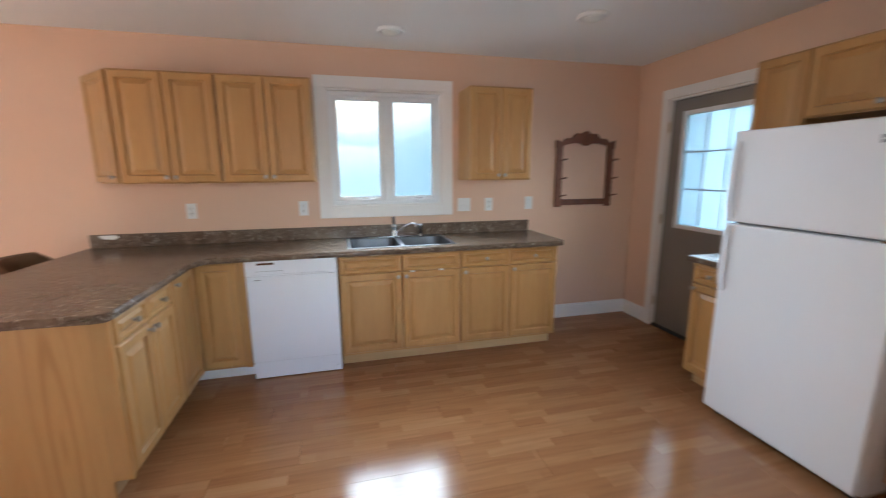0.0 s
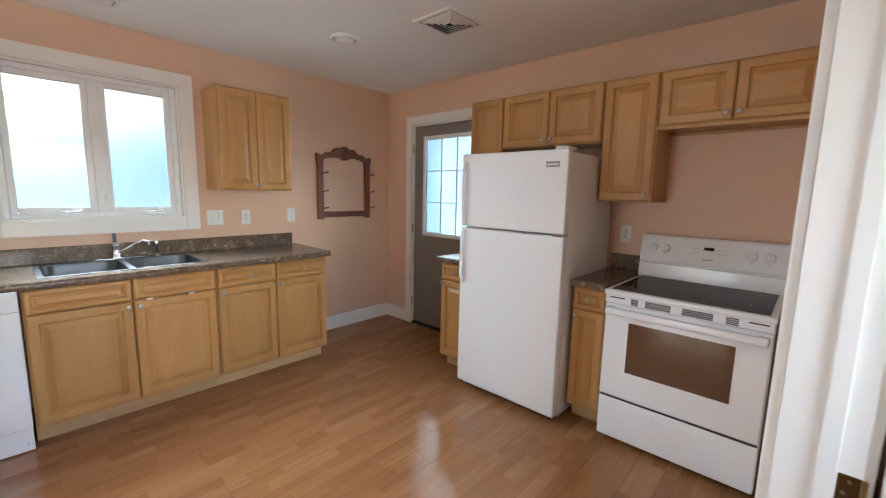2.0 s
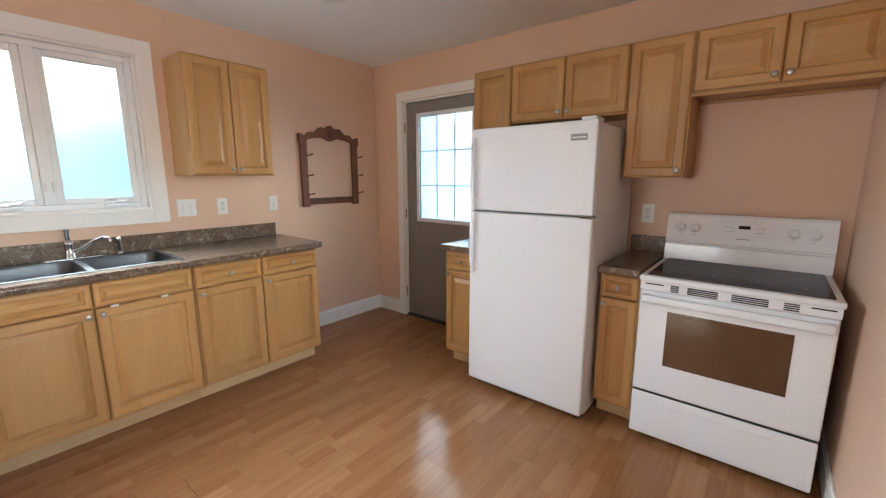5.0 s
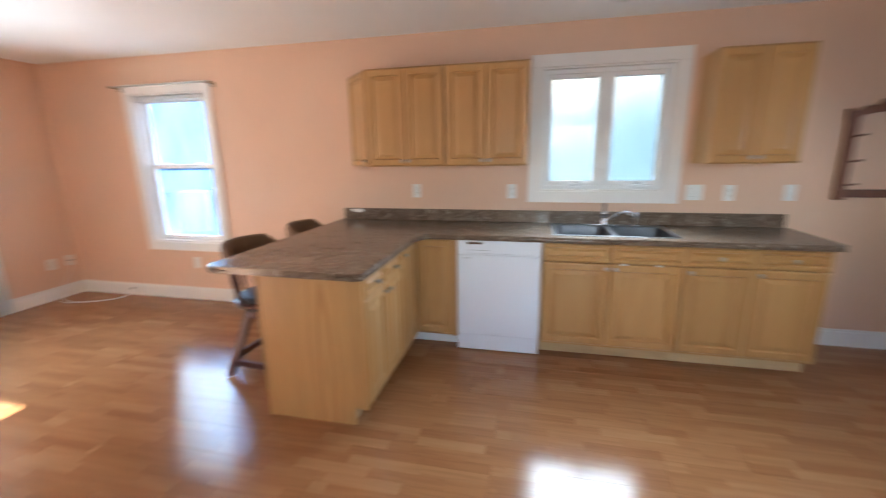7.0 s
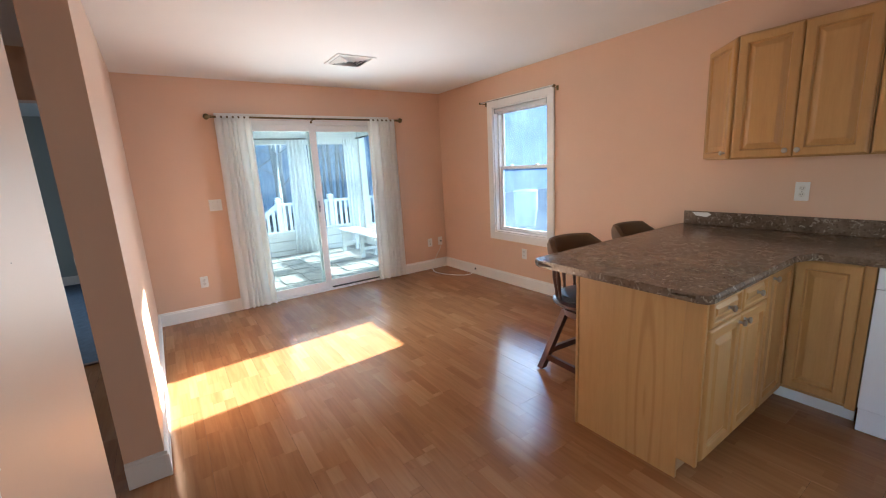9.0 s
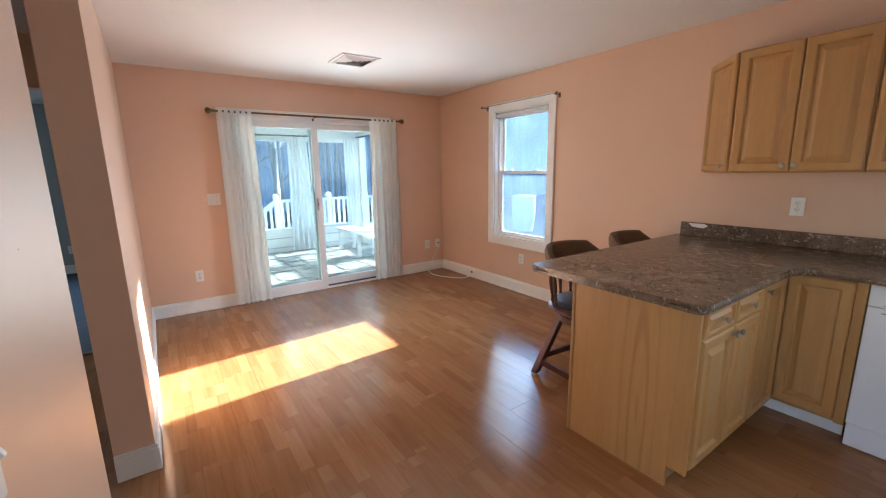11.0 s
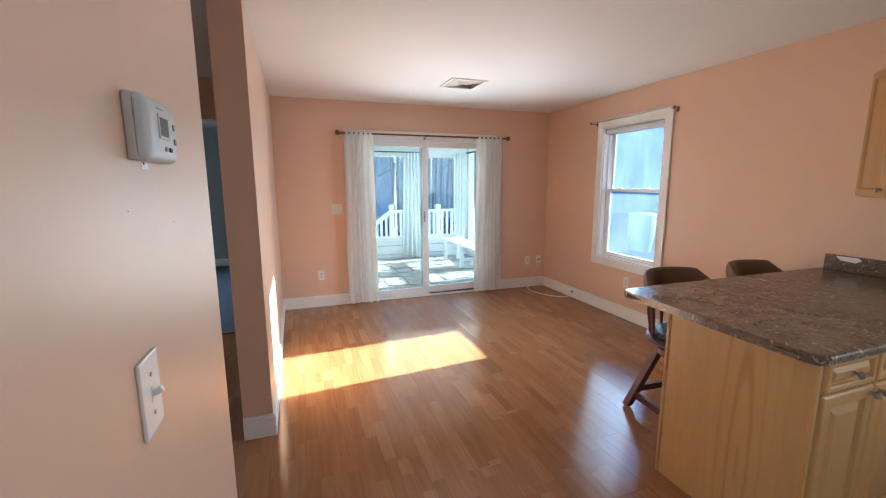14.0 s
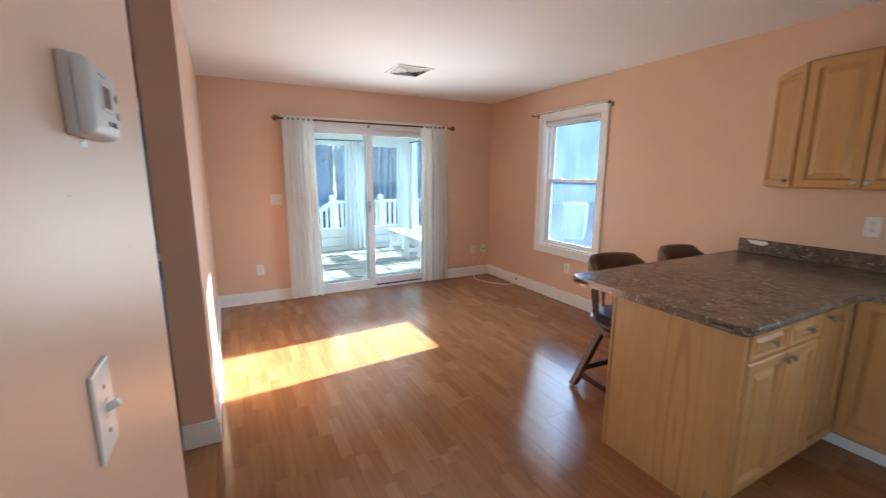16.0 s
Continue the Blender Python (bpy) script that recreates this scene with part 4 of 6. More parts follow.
def worktop():
    """An L of speckled worktop with the sink cut out, and its upstand."""
    w = thing("worktop", "speckled brown-grey laminate worktop turning into a peninsula", "worktop")
    SX0, SX1, SY0, SY1 = -2.78, -2.00, -0.535, -0.085
    bm = bmesh.new()
    yb, yf = -0.003, -0.640
    prism(bm, [(SX1, yf), (-1.135, yf), (-1.115, yf + 0.006), (-1.105, yf + 0.025), (-1.105, yb), (SX1, yb)], CT0, CT1)
    bx(bm, SX0, SX1, SY1, yb, CT0, CT1)
    bx(bm, SX0, SX1, yf, SY0, CT0, CT1)
    bx(bm, -3.66, SX0, yf, yb, CT0, CT1)
    prism(bm, [(-3.66, yf), (-3.66, yb), (-4.655, yb), (-4.655, -1.615), (-4.645, -1.66), (-4.60, -1.685), (-3.79, -1.70), (-3.757, -1.69), (-3.745, -1.66), (-3.745, -0.76), (-3.725, -0.70), (-3.69, yf)], CT0, CT1)
    bmesh.ops.remove_doubles(bm, verts=bm.verts, dist=1e-5)
    part("slab", bm, STONE, w)
    r = (CT1 - CT0) / 2
    zc = (CT0 + CT1) / 2
    i = r - 0.005
    rim = [(-1.105 - i, -0.03), (-1.105 - i, yf + 0.03 + i * 0.5), (-1.118 - i * 0.7, yf + 0.008 + i * 0.8), (-1.14 - i, yf + i), (-3.69, yf + i), (-3.728 - i * 0.7, -0.70 + i * 0.3), (-3.745 - i, -0.76), (-3.745 - i, -1.66 + i * 0.5), (-3.757 - i * 0.6, -1.69 + i * 0.8), (-3.79 - i * 0.3, -1.70 + i), (-4.60, -1.685 + i), (-4.645 + i * 0.8, -1.66 + i * 0.6), (-4.655 + i, -1.615), (-4.655 + i, -0.03)]
    part("rounded_edge", tube(bmesh.new(), [(x, y, zc) for x, y in rim], r - 0.0004, 14), STONE, w, "rounded speckled worktop edge", smooth=True)
    part("upstand", box(-4.632, -1.13, -0.022, -0.003, CT1 + 0.0005, CT1 + 0.100, 0.003), STONE, w)
    return w


worktop()
for label, ya, yb in (("small speckled worktop beside the refrigerator", -1.674, -1.365), ("small speckled worktop between refrigerator and range", -2.668, -2.462)):
    w = thing("worktop", label, "worktop")
    part("slab", box(-0.640, -0.003, ya, yb, CT0, CT1, 0.005), STONE, w)
    part("upstand", box(-0.022, -0.003, ya, yb, CT1 + 0.0005, CT1 + 0.100, 0.003), STONE, w)


def sink():
    s = thing("sink", "double-bowl brushed steel sink set into the worktop", "sink")
    X0, X1, Y0, Y1 = -2.80, -1.98, -0.555, -0.065
    bm = bmesh.new()
    # rim
    for a, b, c, d in ((X0, X1, Y0, Y0 + 0.028), (X0, X1, Y1 - 0.060, Y1), (X0, X0 + 0.028, Y0 + 0.028, Y1 - 0.06), (X1 - 0.028, X1, Y0 + 0.028, Y1 - 0.06), (-2.405, -2.375, Y0 + 0.028, Y1 - 0.06)):
        bx(bm, a, b, c, d, CT1 + 0.0005, CT1 + 0.003, 0.001)
    part("rim", bm, SINKSTEEL, s)
    for a, b in ((X0 + 0.026, -2.402), (-2.378, X1 - 0.026)):
        bowl = bmesh.new()
        prev = None
        c, d = Y0 + 0.026, Y1 - 0.058
        for o, z in ((0.0, CT1 + 0.0025), (0.004, CT1 - 0.01), (0.012, CT1 - 0.15), (0.035, CT1 - 0.172), (0.12, CT1 - 0.178)):
            ring = []
            rad = 0.06
            for cx, cy, a0 in ((b - rad, d - rad, 0), (a + rad, d - rad, 90), (a + rad, c + rad, 180), (b - rad, c + rad, 270)):
                for k in range(5):
                    an = radians(a0 + 22.5 * k)
                    px, py = cx + rad * math.cos(an), cy + rad * math.sin(an)
                    mx, my = (a + b) / 2, (c + d) / 2
                    px = mx + (px - mx) * (1 - o / ((b - a) / 2))
                    py = my + (py - my) * (1 - o / ((d - c) / 2))
                    ring.append(bowl.verts.new((px, py, z)))
            if prev:
                n = len(ring)
                for k in range(n):
                    bowl.faces.new((prev[k], prev[(k + 1) % n], ring[(k + 1) % n], ring[k]))
            prev = ring
        bowl.faces.new(prev)
        part("bowl", bowl, SINKSTEEL, s, smooth=True)
        part("drain", lathe(bmesh.new(), [(0.04, 0), (0.042, 0.002), (0.03, 0.003), (0.012, 0.002)], Matrix.Translation(((a + b) / 2, (c + d) / 2, CT1 - 0.177)), 20), CHROME, s, smooth=True)


def faucet():
    f = thing("faucet", "chrome single-lever kitchen faucet with a side spray", "faucet")
    x, y, z = -2.39, -0.095, CT1 + 0.003
    part("deck_plate", moved(box(-0.125, 0.125, -0.026, 0.026, 0, 0.010, 0.005, 3), Matrix.Translation((x, y, z))), CHROME, f, smooth=True)
    part("body", lathe(bmesh.new(), [(0.027, 0), (0.027, 0.012), (0.022, 0.022), (0.022, 0.075), (0.024, 0.082), (0.020, 0.098), (0.014, 0.104)], Matrix.Translation((x - 0.01, y, z + 0.008)), 22), CHROME, f, smooth=True)
    part("lever", lathe(bmesh.new(), [(0.013, 0), (0.011, 0.012), (0.010, 0.045), (0.012, 0.062), (0.006, 0.068)], Matrix.Translation((x - 0.012, y + 0.004, z + 0.106)) @ Matrix.Rotation(radians(-8), 4, "X"), 16), SINKSTEEL, f, smooth=True)
    part("spout", tube(bmesh.new(), [(x + 0.0, y - 0.01, z + 0.045), (x + 0.05, y - 0.03, z + 0.072), (x + 0.10, y - 0.058, z + 0.108), (x + 0.132, y - 0.078, z + 0.122), (x + 0.15, y - 0.09, z + 0.114), (x + 0.154, y - 0.093, z + 0.094)], [0.010, 0.0095, 0.009, 0.009, 0.010, 0.010], 14), CHROME, f, smooth=True)
    part("side_spray", lathe(bmesh.new(), [(0.020, 0), (0.018, 0.010), (0.011, 0.018), (0.012, 0.055), (0.016, 0.07), (0.015, 0.095), (0.006, 0.102)], Matrix.Translation((x + 0.215, y, CT1 + 0.0065)), 18), CHROME, f, smooth=True)


# Thin white sheet for a pale patch of unknown nature on the upstand.
sticker = thing("paper_sticker", "small ragged white patch on the worktop upstand", "sticker")
stb = bmesh.new()
stv = [stb.verts.new((x, y, z)) for y in (-0.0228, -0.0221) for x, z in ((-4.575, 0.998), (-4.462, 1.000), (-4.440, 0.985), (-4.470, 0.966), (-4.545, 0.972))]
stb.faces.new(stv[:5])
stb.faces.new(list(reversed(stv[5:])))
for k in range(5):
    stb.faces.new((stv[k], stv[(k + 1) % 5], stv[5 + (k + 1) % 5], stv[5 + k]))
part("paper", stb, PLATE, sticker)

sink()
faucet()


# ---------------------------------------------------------------- appliances
def dishwasher():
    d = thing("dishwasher", "white built-in dishwasher with a recessed kick plate", "dishwasher", at(-3.487, 0))
    w = 0.614
    # The tub's black colour stands in for shade in the gaps.
    part("tub", box(0.012, w - 0.006, -0.575, -0.02, 0.02, 0.860), BLACK, d, "black tub body that makes the gaps round it dark")
    part("door_panel", box(0.010, w - 0.004, -0.612, -0.578, 0.135, 0.7555, 0.006, 3), ENAMEL, d, smooth=True)
    cp = part("control_panel", box(0.010, w - 0.004, -0.616, -0.578, 0.758, 0.864, 0.007, 3), ENAMEL, d, smooth=True)
    part("vent_slot", box(0.085, 0.195, -0.6178, -0.6150, 0.836, 0.850, 0.001), OVENGLASS, cp)
    part("badge", box(0.06, 0.105, -0.6130, -0.6110, 0.728, 0.733), GREYMARK, d)
    part("handle_lip", box(0.06, w - 0.06, -0.624, -0.612, 0.760, 0.770, 0.003), ENAMEL, cp)
    for k in range(6):
        part("button_mark", box(0.08 + 0.03 * k, 0.096 + 0.03 * k, -0.6168, -0.6150, 0.790, 0.794), GREYMARK, cp)
    part("kick_plate", box(0.012, w - 0.006, -0.596, -0.575, 0.008, 0.131, 0.003), ENAMEL, d)
    part("screw", cyl(bmesh.new(), (w - 0.03, -0.598, 0.05), (w - 0.03, -0.596, 0.05), 0.004, n=10), STEEL, d)


def refrigerator():
    y0, w, h = -1.682, 0.764, 1.655
    r = thing("refrigerator", "white top-freezer refrigerator with a pebbled finish", "refrigerator", east(y0))
    part("cabinet_body", box(0.004, w - 0.004, -0.665, -0.03, 0.025, h - 0.012, 0.006, 3), ENAMEL_TEX, r, smooth=True)
    part("gasket", box(0.012, w - 0.012, -0.674, -0.664, 0.07, h - 0.02), GREYMARK, r, "grey rubber gasket")
    fd = part("freezer_door", box(0.0, w, -0.735, -0.674, 1.172, h, 0.012, 4), ENAMEL_TEX, r, smooth=True)
    rd = part("fresh_food_door", box(0.0, w, -0.735, -0.674, 0.048, 1.160, 0.012, 4), ENAMEL_TEX, r, smooth=True)

    def handle(parent, za, zb, flip):
        n = 10
        pts, rad = [], []
        for k in range(n + 1):
            u = k / n
            bow = min(1.0, 6 * u, 6 * (1 - u)) ** 0.6
            pts.append((0.030, -0.735 - 0.022 * bow - 0.002, za + (zb - za) * u))
            rad.append(0.013)
        part("door_handle", tube(bmesh.new(), pts, rad, 12), ENAMEL, parent, "white bowed handle", smooth=True)

    handle(fd, 1.19, 1.60, 1)
    handle(rd, 0.78, 1.145, 0)
    badge = part("badge", box(w - 0.135, w - 0.05, -0.7385, -0.7345, 1.555, 1.588, 0.001), GREYMARK, fd, "small grey maker's plate")
    part("badge_bar", box(w - 0.128, w - 0.057, -0.7395, -0.7385, 1.568, 1.574), PLATE, badge)
    part("top_hinge", box(w - 0.09, w - 0.015, -0.725, -0.60, h, h + 0.018, 0.006, 3), ENAMEL, r, smooth=True)
    part("middle_hinge", box(w - 0.07, w - 0.004, -0.744, -0.67, 1.1602, 1.1718, 0.002), CHROME, r)
    part("kick_grille", box(0.02, w - 0.02, -0.69, -0.66, 0.018, 0.044, 0.003), STEEL, r, "grey steel kick grille")
    for k in range(2):
        part("grille_slot", box(0.05, w - 0.11, -0.6915, -0.6895, 0.024 + 0.009 * k, 0.029 + 0.009 * k), BLACK, r)
    for fx in (0.05, w - 0.05):
        part("foot", cyl(bmesh.new(), (fx, -0.66, 0.0), (fx, -0.66, 0.03), 0.018, n=14), BLACK, r)
        part("rear_foot", cyl(bmesh.new(), (fx, -0.10, 0.0), (fx, -0.10, 0.03), 0.018, n=14), BLACK, r)


def stove():
    y0, w = -2.676, 0.745
    s = thing("range", "white freestanding electric range with a black ceramic top", "stove", east(y0))
    part("body", box(0.004, w - 0.004, -0.605, -0.035, 0.03, 0.862, 0.004), ENAMEL, s)
    part("drawer", box(0.006, w - 0.006, -0.648, -0.606, 0.035, 0.268, 0.010, 3), ENAMEL, s, smooth=True)
    part("drawer_grip", box(0.16, w - 0.16, -0.652, -0.646, 0.218, 0.232, 0.003), ENAMEL, s)
    door = part("oven_door", box(0.006, w - 0.006, -0.650, -0.606, 0.282, 0.815, 0.010, 3), ENAMEL, s, smooth=True)
    # Solid black strip in place of the shade between drawer and oven door.
    part("gap_shadow", box(0.012, w - 0.012, -0.640, -0.606, 0.268, 0.282), BLACK, s)
    part("door_window", box(0.135, w - 0.135, -0.6525, -0.648, 0.440, 0.722, 0.001), OVENGLASS, door, "smoked glass oven window")
    hb = bmesh.new()
    bx(hb, 0.02, w - 0.02, -0.702, -0.672, 0.762, 0.800, 0.012, 4)
    for a in (0.02, w - 0.06):
        bx(hb, a, a + 0.04, -0.676, -0.646, 0.764, 0.798, 0.005)
    part("door_handle", hb, ENAMEL, door, smooth=True)
    vs = part("vent_strip", box(0.006, w - 0.006, -0.664, -0.606, 0.820, 0.8655, 0.004), ENAMEL, s)
    for a, b in ((0.03, 0.11), (0.14, 0.175), (0.21, 0.33), (0.38, 0.51), (0.56, 0.61), (0.645, 0.72)):
        rows = 1 if b - a == 0.08 or a > 0.64 else 4
        for k in range(rows):
            z = 0.826 + (0.0088 * k if rows > 1 else 0.024)
            part("vent_slot", box(a, b, -0.6655, -0.6635, z, z + 0.0058), BLACK, vs)
    top = part("cooktop_frame", box(0.0, w, -0.672, -0.040, 0.866, 0.892, 0.008, 3), ENAMEL, s, smooth=True)
    part("cooktop_glass", box(0.028, w - 0.028, -0.635, -0.105, 0.8915, 0.8945, 0.001), BLACKGLASS, top, "black ceramic glass hob")
    for cx, cy, rr in ((0.19, -0.49, 0.105), (0.55, -0.49, 0.085), (0.19, -0.23, 0.08), (0.55, -0.23, 0.105)):
        bm = bmesh.new()
        n = 40
        a = [bm.verts.new((cx + rr * math.cos(2 * math.pi * k / n), cy + rr * math.sin(2 * math.pi * k / n), 0.8950)) for k in range(n)]
        b = [bm.verts.new((cx + (rr - 0.003) * math.cos(2 * math.pi * k / n), cy + (rr - 0.003) * math.sin(2 * math.pi * k / n), 0.8950)) for k in range(n)]
        for k in range(n):
            bm.faces.new((a[k], a[(k + 1) % n], b[(k + 1) % n], b[k]))
        part("burner_ring", bm, GREYMARK, top)
    # backguard with a sloped face
    bg = bmesh.new()
    prof = [(-0.105, 0.892), (-0.100, 0.98), (-0.088, 0.985), (-0.088, 0.993), (-0.105, 0.998), (-0.072, 1.150), (-0.060, 1.162), (-0.03, 1.162), (-0.025, 0.892)]
    lo = [bg.verts.new((0.0, y, z)) for y, z in prof]
    hi = [bg.verts.new((w, y, z)) for y, z in prof]
    n = len(prof)
    for k in range(n):
        bg.faces.new((lo[k], lo[(k + 1) % n], hi[(k + 1) % n], hi[k]))
    bg.faces.new(lo)
    bg.faces.new(list(reversed(hi)))
    guard = part("backguard", bg, ENAMEL, s)
    tilt = math.atan2(1.150 - 0.998, 0.033)

    def onface(x, z):
        u = (z - 0.998) / 0.152
        return Matrix.Translation((x, -0.105 + 0.033 * u, z)) @ Matrix.Rotation(radians(90) - (math.pi / 2 - tilt), 4, "X")

    for kx in (0.075, 0.145, w - 0.165, w - 0.085):
        k = part("dial", lathe(bmesh.new(), [(0.027, 0.0), (0.026, 0.004), (0.022, 0.006), (0.021, 0.020), (0.018, 0.023), (0.006, 0.0235)], onface(kx, 1.082), 24), ENAMEL, guard, "white control dial", smooth=True)
        part("dial_grip", moved(box(-0.004, 0.004, -0.019, 0.019, 0.018, 0.030, 0.002), onface(kx, 1.082)), ENAMEL, k)
        for a in range(3):
            part("dial_mark", moved(box(-0.008 + 0.006 * a, -0.005 + 0.006 * a, -0.040, -0.036, 0.0, 0.001), onface(kx, 1.082)), GREYMARK, guard)
    cp = part("control_plate", moved(box(-0.105, 0.105, -0.032, 0.038, 0.0, 0.0025, 0.001), onface(w / 2, 1.085)), ENAMEL, guard)
    part("clock_display", moved(box(-0.026, 0.026, 0.006, 0.024, 0.0025, 0.0040), onface(w / 2, 1.085)), BLACKGLASS, cp, "black clock display")
    for i in range(4):
        for sx in (-1, 1):
            part("button_mark", moved(box(sx * (0.058 + 0.022 * (i % 2)) - 0.008, sx * (0.058 + 0.022 * (i % 2)) + 0.008, 0.012 - 0.024 * (i // 2), 0.0145 - 0.024 * (i // 2), 0.0025, 0.0030), onface(w / 2, 1.085)), GREYMARK, cp)
    part("badge", moved(box(-0.03, 0.03, -0.052, -0.047, 0.0, 0.001), onface(w / 2, 1.085)), GREYMARK, guard)
    for fx in (0.05, w - 0.05):
        for fy in (-0.58, -0.10):
            part("foot", cyl(bmesh.new(), (fx, fy, 0.0), (fx, fy, 0.035), 0.016, n=12), BLACK, s)


dishwasher()
refrigerator()
stove()


# ---------------------------------------------------------------- wall fittings
def plate_geometry(w, h, t=0.006):
    return box(-w / 2, w / 2, -t, 0, -h / 2, h / 2, 0.0025, 2)


def outlet(m, label="white duplex outlet with a cover plate"):
    o = thing("outlet", label, "outlet", m)
    p = part("cover_plate", plate_geometry(0.072, 0.117), PLATE, o)
    for z in (-0.020, 0.020):
        f = part("socket", moved(lathe(bmesh.new(), [(0.0165, 0), (0.0165, 0.002), (0.015, 0.0025)], Matrix.Rotation(radians(90), 4, "X"), 20), Matrix.Translation((0, -0.006, z))), OFFWHITE, p)
        for sx in (-0.006, 0.006):
            part("slot", box(sx - 0.001, sx + 0.001, -0.0090, -0.0083, z - 0.002, z + 0.006), BLACK, f)
        part("earth_slot", cyl(bmesh.new(), (0, -0.0090, z - 0.008), (0, -0.0083, z - 0.008), 0.0022, n=10), BLACK, f)
    part("screw", cyl(bmesh.new(), (0, -0.0072, 0), (0, -0.006, 0), 0.003, n=10), NICKEL, p)
    return o


def switch(m, gangs=1, label="white toggle light switch with a cover plate"):
    o = thing("light_switch", label, "light switch", m)
    p = part("cover_plate", plate_geometry(0.072 + 0.046 * (gangs - 1), 0.117), PLATE, o)
    for g in range(gangs):
        x = (g - (gangs - 1) / 2) * 0.046
        part("toggle_slot", box(x - 0.005, x + 0.005, -0.0068, -0.006, -0.012, 0.012), OFFWHITE, p)
        part("toggle", moved(box(-0.004, 0.004, -0.016, 0.0, -0.005, 0.005, 0.0015), Matrix.Translation((x, -0.005, 0.0)) @ Matrix.Rotation(radians(-24), 4, "X")), PLATE, p)
        for z in (-0.030, 0.030):
            part("screw", cyl(bmesh.new(), (x, -0.0072, z), (x, -0.006, z), 0.0034, n=10), NICKEL, p)
    return o


outlet(at(-3.945, 0, 1.162))
outlet(at(-3.125, 0, 1.162))
switch(at(-1.755, 0, 1.160), 2, "white double light switch beside the sink window")
outlet(at(-1.52, 0, 1.158))
switch(at(-1.125, 0, 1.162), 1, "white light switch above the worktop")
outlet(at(-6.352, 0, 0.405), "white outlet under the dining window")
outlet(east(-2.545) @ at(0, 0, 1.145), "white outlet beside the range")
WESTM = Matrix.Rotation(radians(90), 4, "Z")
SOUTHM = Matrix.Rotation(radians(180), 4, "Z")
switch(at(WEST, -2.882, 1.171, WESTM), 2, "white double light switch beside the patio door curtain")
outlet(at(WEST, -3.10, 0.384, WESTM), "white outlet low on the dining wall")
outlet(at(WEST, -0.275, 0.384, WESTM), "white outlet low in the dining corner")
outlet(at(-11.1, -4.52, 0.36, WESTM), "white outlet on the far room's wall")
jack = thing("cable_jack", "white cable jack plate with a plug in it", "cable jack", at(WEST, -0.10, 0.388, WESTM))
part("cover_plate", plate_geometry(0.072, 0.117), PLATE, jack)
part("plug", lathe(bmesh.new(), [(0.009, 0.0), (0.009, 0.02), (0.006, 0.032), (0.003, 0.034)], Matrix.Translation((0, -0.006, 0)) @ Matrix.Rotation(radians(90), 4, "X"), 12), BLACK, jack, smooth=True)
# thin cable from the jack to a small wall plug in the baseboard
cable = bmesh.new()
_p = [(WEST + 0.04, -0.10, 0.385), (WEST + 0.06, -0.14, 0.30), (WEST + 0.08, -0.25, 0.16), (WEST + 0.12, -0.33, 0.05), (WEST + 0.20, -0.35, 0.006), (WEST + 0.36, -0.33, 0.004), (WEST + 0.52, -0.26, 0.004), (WEST + 0.64, -0.16, 0.004), (WEST + 0.69, -0.07, 0.02), (WEST + 0.70, -0.024, 0.07)]
_q = []
for k in range(len(_p) - 1):
    a, b, c, d = (Vector(_p[max(0, k - 1)]), Vector(_p[k]), Vector(_p[k + 1]), Vector(_p[min(len(_p) - 1, k + 2)]))
    for j in range(5):
        u = j / 5
        _q.append(0.5 * ((2 * b) + (c - a) * u + (2 * a - 5 * b + 4 * c - d) * u * u + (3 * b - a - 3 * c + d) * u ** 3))
_q.append(Vector(_p[-1]))
cb = thing("coaxial_cable", "thin white coaxial cable looping across the floor", "cable")
part("cord", tube(cable, _q, 0.0035, 8), PLATE, cb, smooth=True)
part("wall_boot", lathe(bmesh.new(), [(0.014, 0), (0.012, 0.008), (0.006, 0.014)], Matrix.Translation((WEST + 0.70, -B, 0.075)) @ Matrix.Rotation(radians(90), 4, "X"), 14), BLACK, cb, smooth=True)

# thermostat and switch on the near wall
switch(at(-3.643, SOUTH, 1.164, SOUTHM), 1, "white toggle light switch below the thermostat")
th = thing("thermostat", "off-white digital thermostat with a small display", "thermostat", at(-3.750, SOUTH, 1.552, SOUTHM))
THERMO = mottled("aged_grey_white_plastic", (0.60, 0.59, 0.57), rough=0.45, amount=0.03, bump=0.02)
part("back_case", box(-0.075, 0.075, -0.014, 0.0, -0.048, 0.048, 0.004, 3), THERMO, th, smooth=True)
_face = bmesh.new()
_rows = []
for _d, _in in ((0.0145, 0.0), (0.022, 0.0015), (0.027, 0.006), (0.0295, 0.014)):
    _ring = []
    for _sx, _sz in ((-1, -1), (1, -1), (1, 1), (-1, 1)):
        for _k in range(5):
            _an = radians({(1, 1): 0, (-1, 1): 90, (-1, -1): 180, (1, -1): 270}[(_sx, _sz)] + 22.5 * _k)
            _ring.append(_face.verts.new((_sx * (0.063 - _in) + 0.012 * math.cos(_an), -_d, _sz * (0.036 - _in) + 0.012 * math.sin(_an))))
    _rows.append(_ring)
for _a, _b in zip(_rows, _rows[1:]):
    for _k in range(20):
        _face.faces.new((_a[_k], _a[(_k + 1) % 20], _b[(_k + 1) % 20], _b[_k]))
_face.faces.new(_rows[0])
_face.faces.new(_rows[-1])
tf = part("face", _face, THERMO, th, smooth=True)
part("display", box(-0.022, 0.018, -0.0302, -0.0290, -0.008, 0.020, 0.0004), mottled("grey_lcd", (0.16, 0.17, 0.15), rough=0.15), tf, "grey display")
part("display_rim", frame_ring(-0.028, 0.024, -0.013, 0.025, 0.005, -0.0312, -0.0285, 0.0008), THERMO, tf)
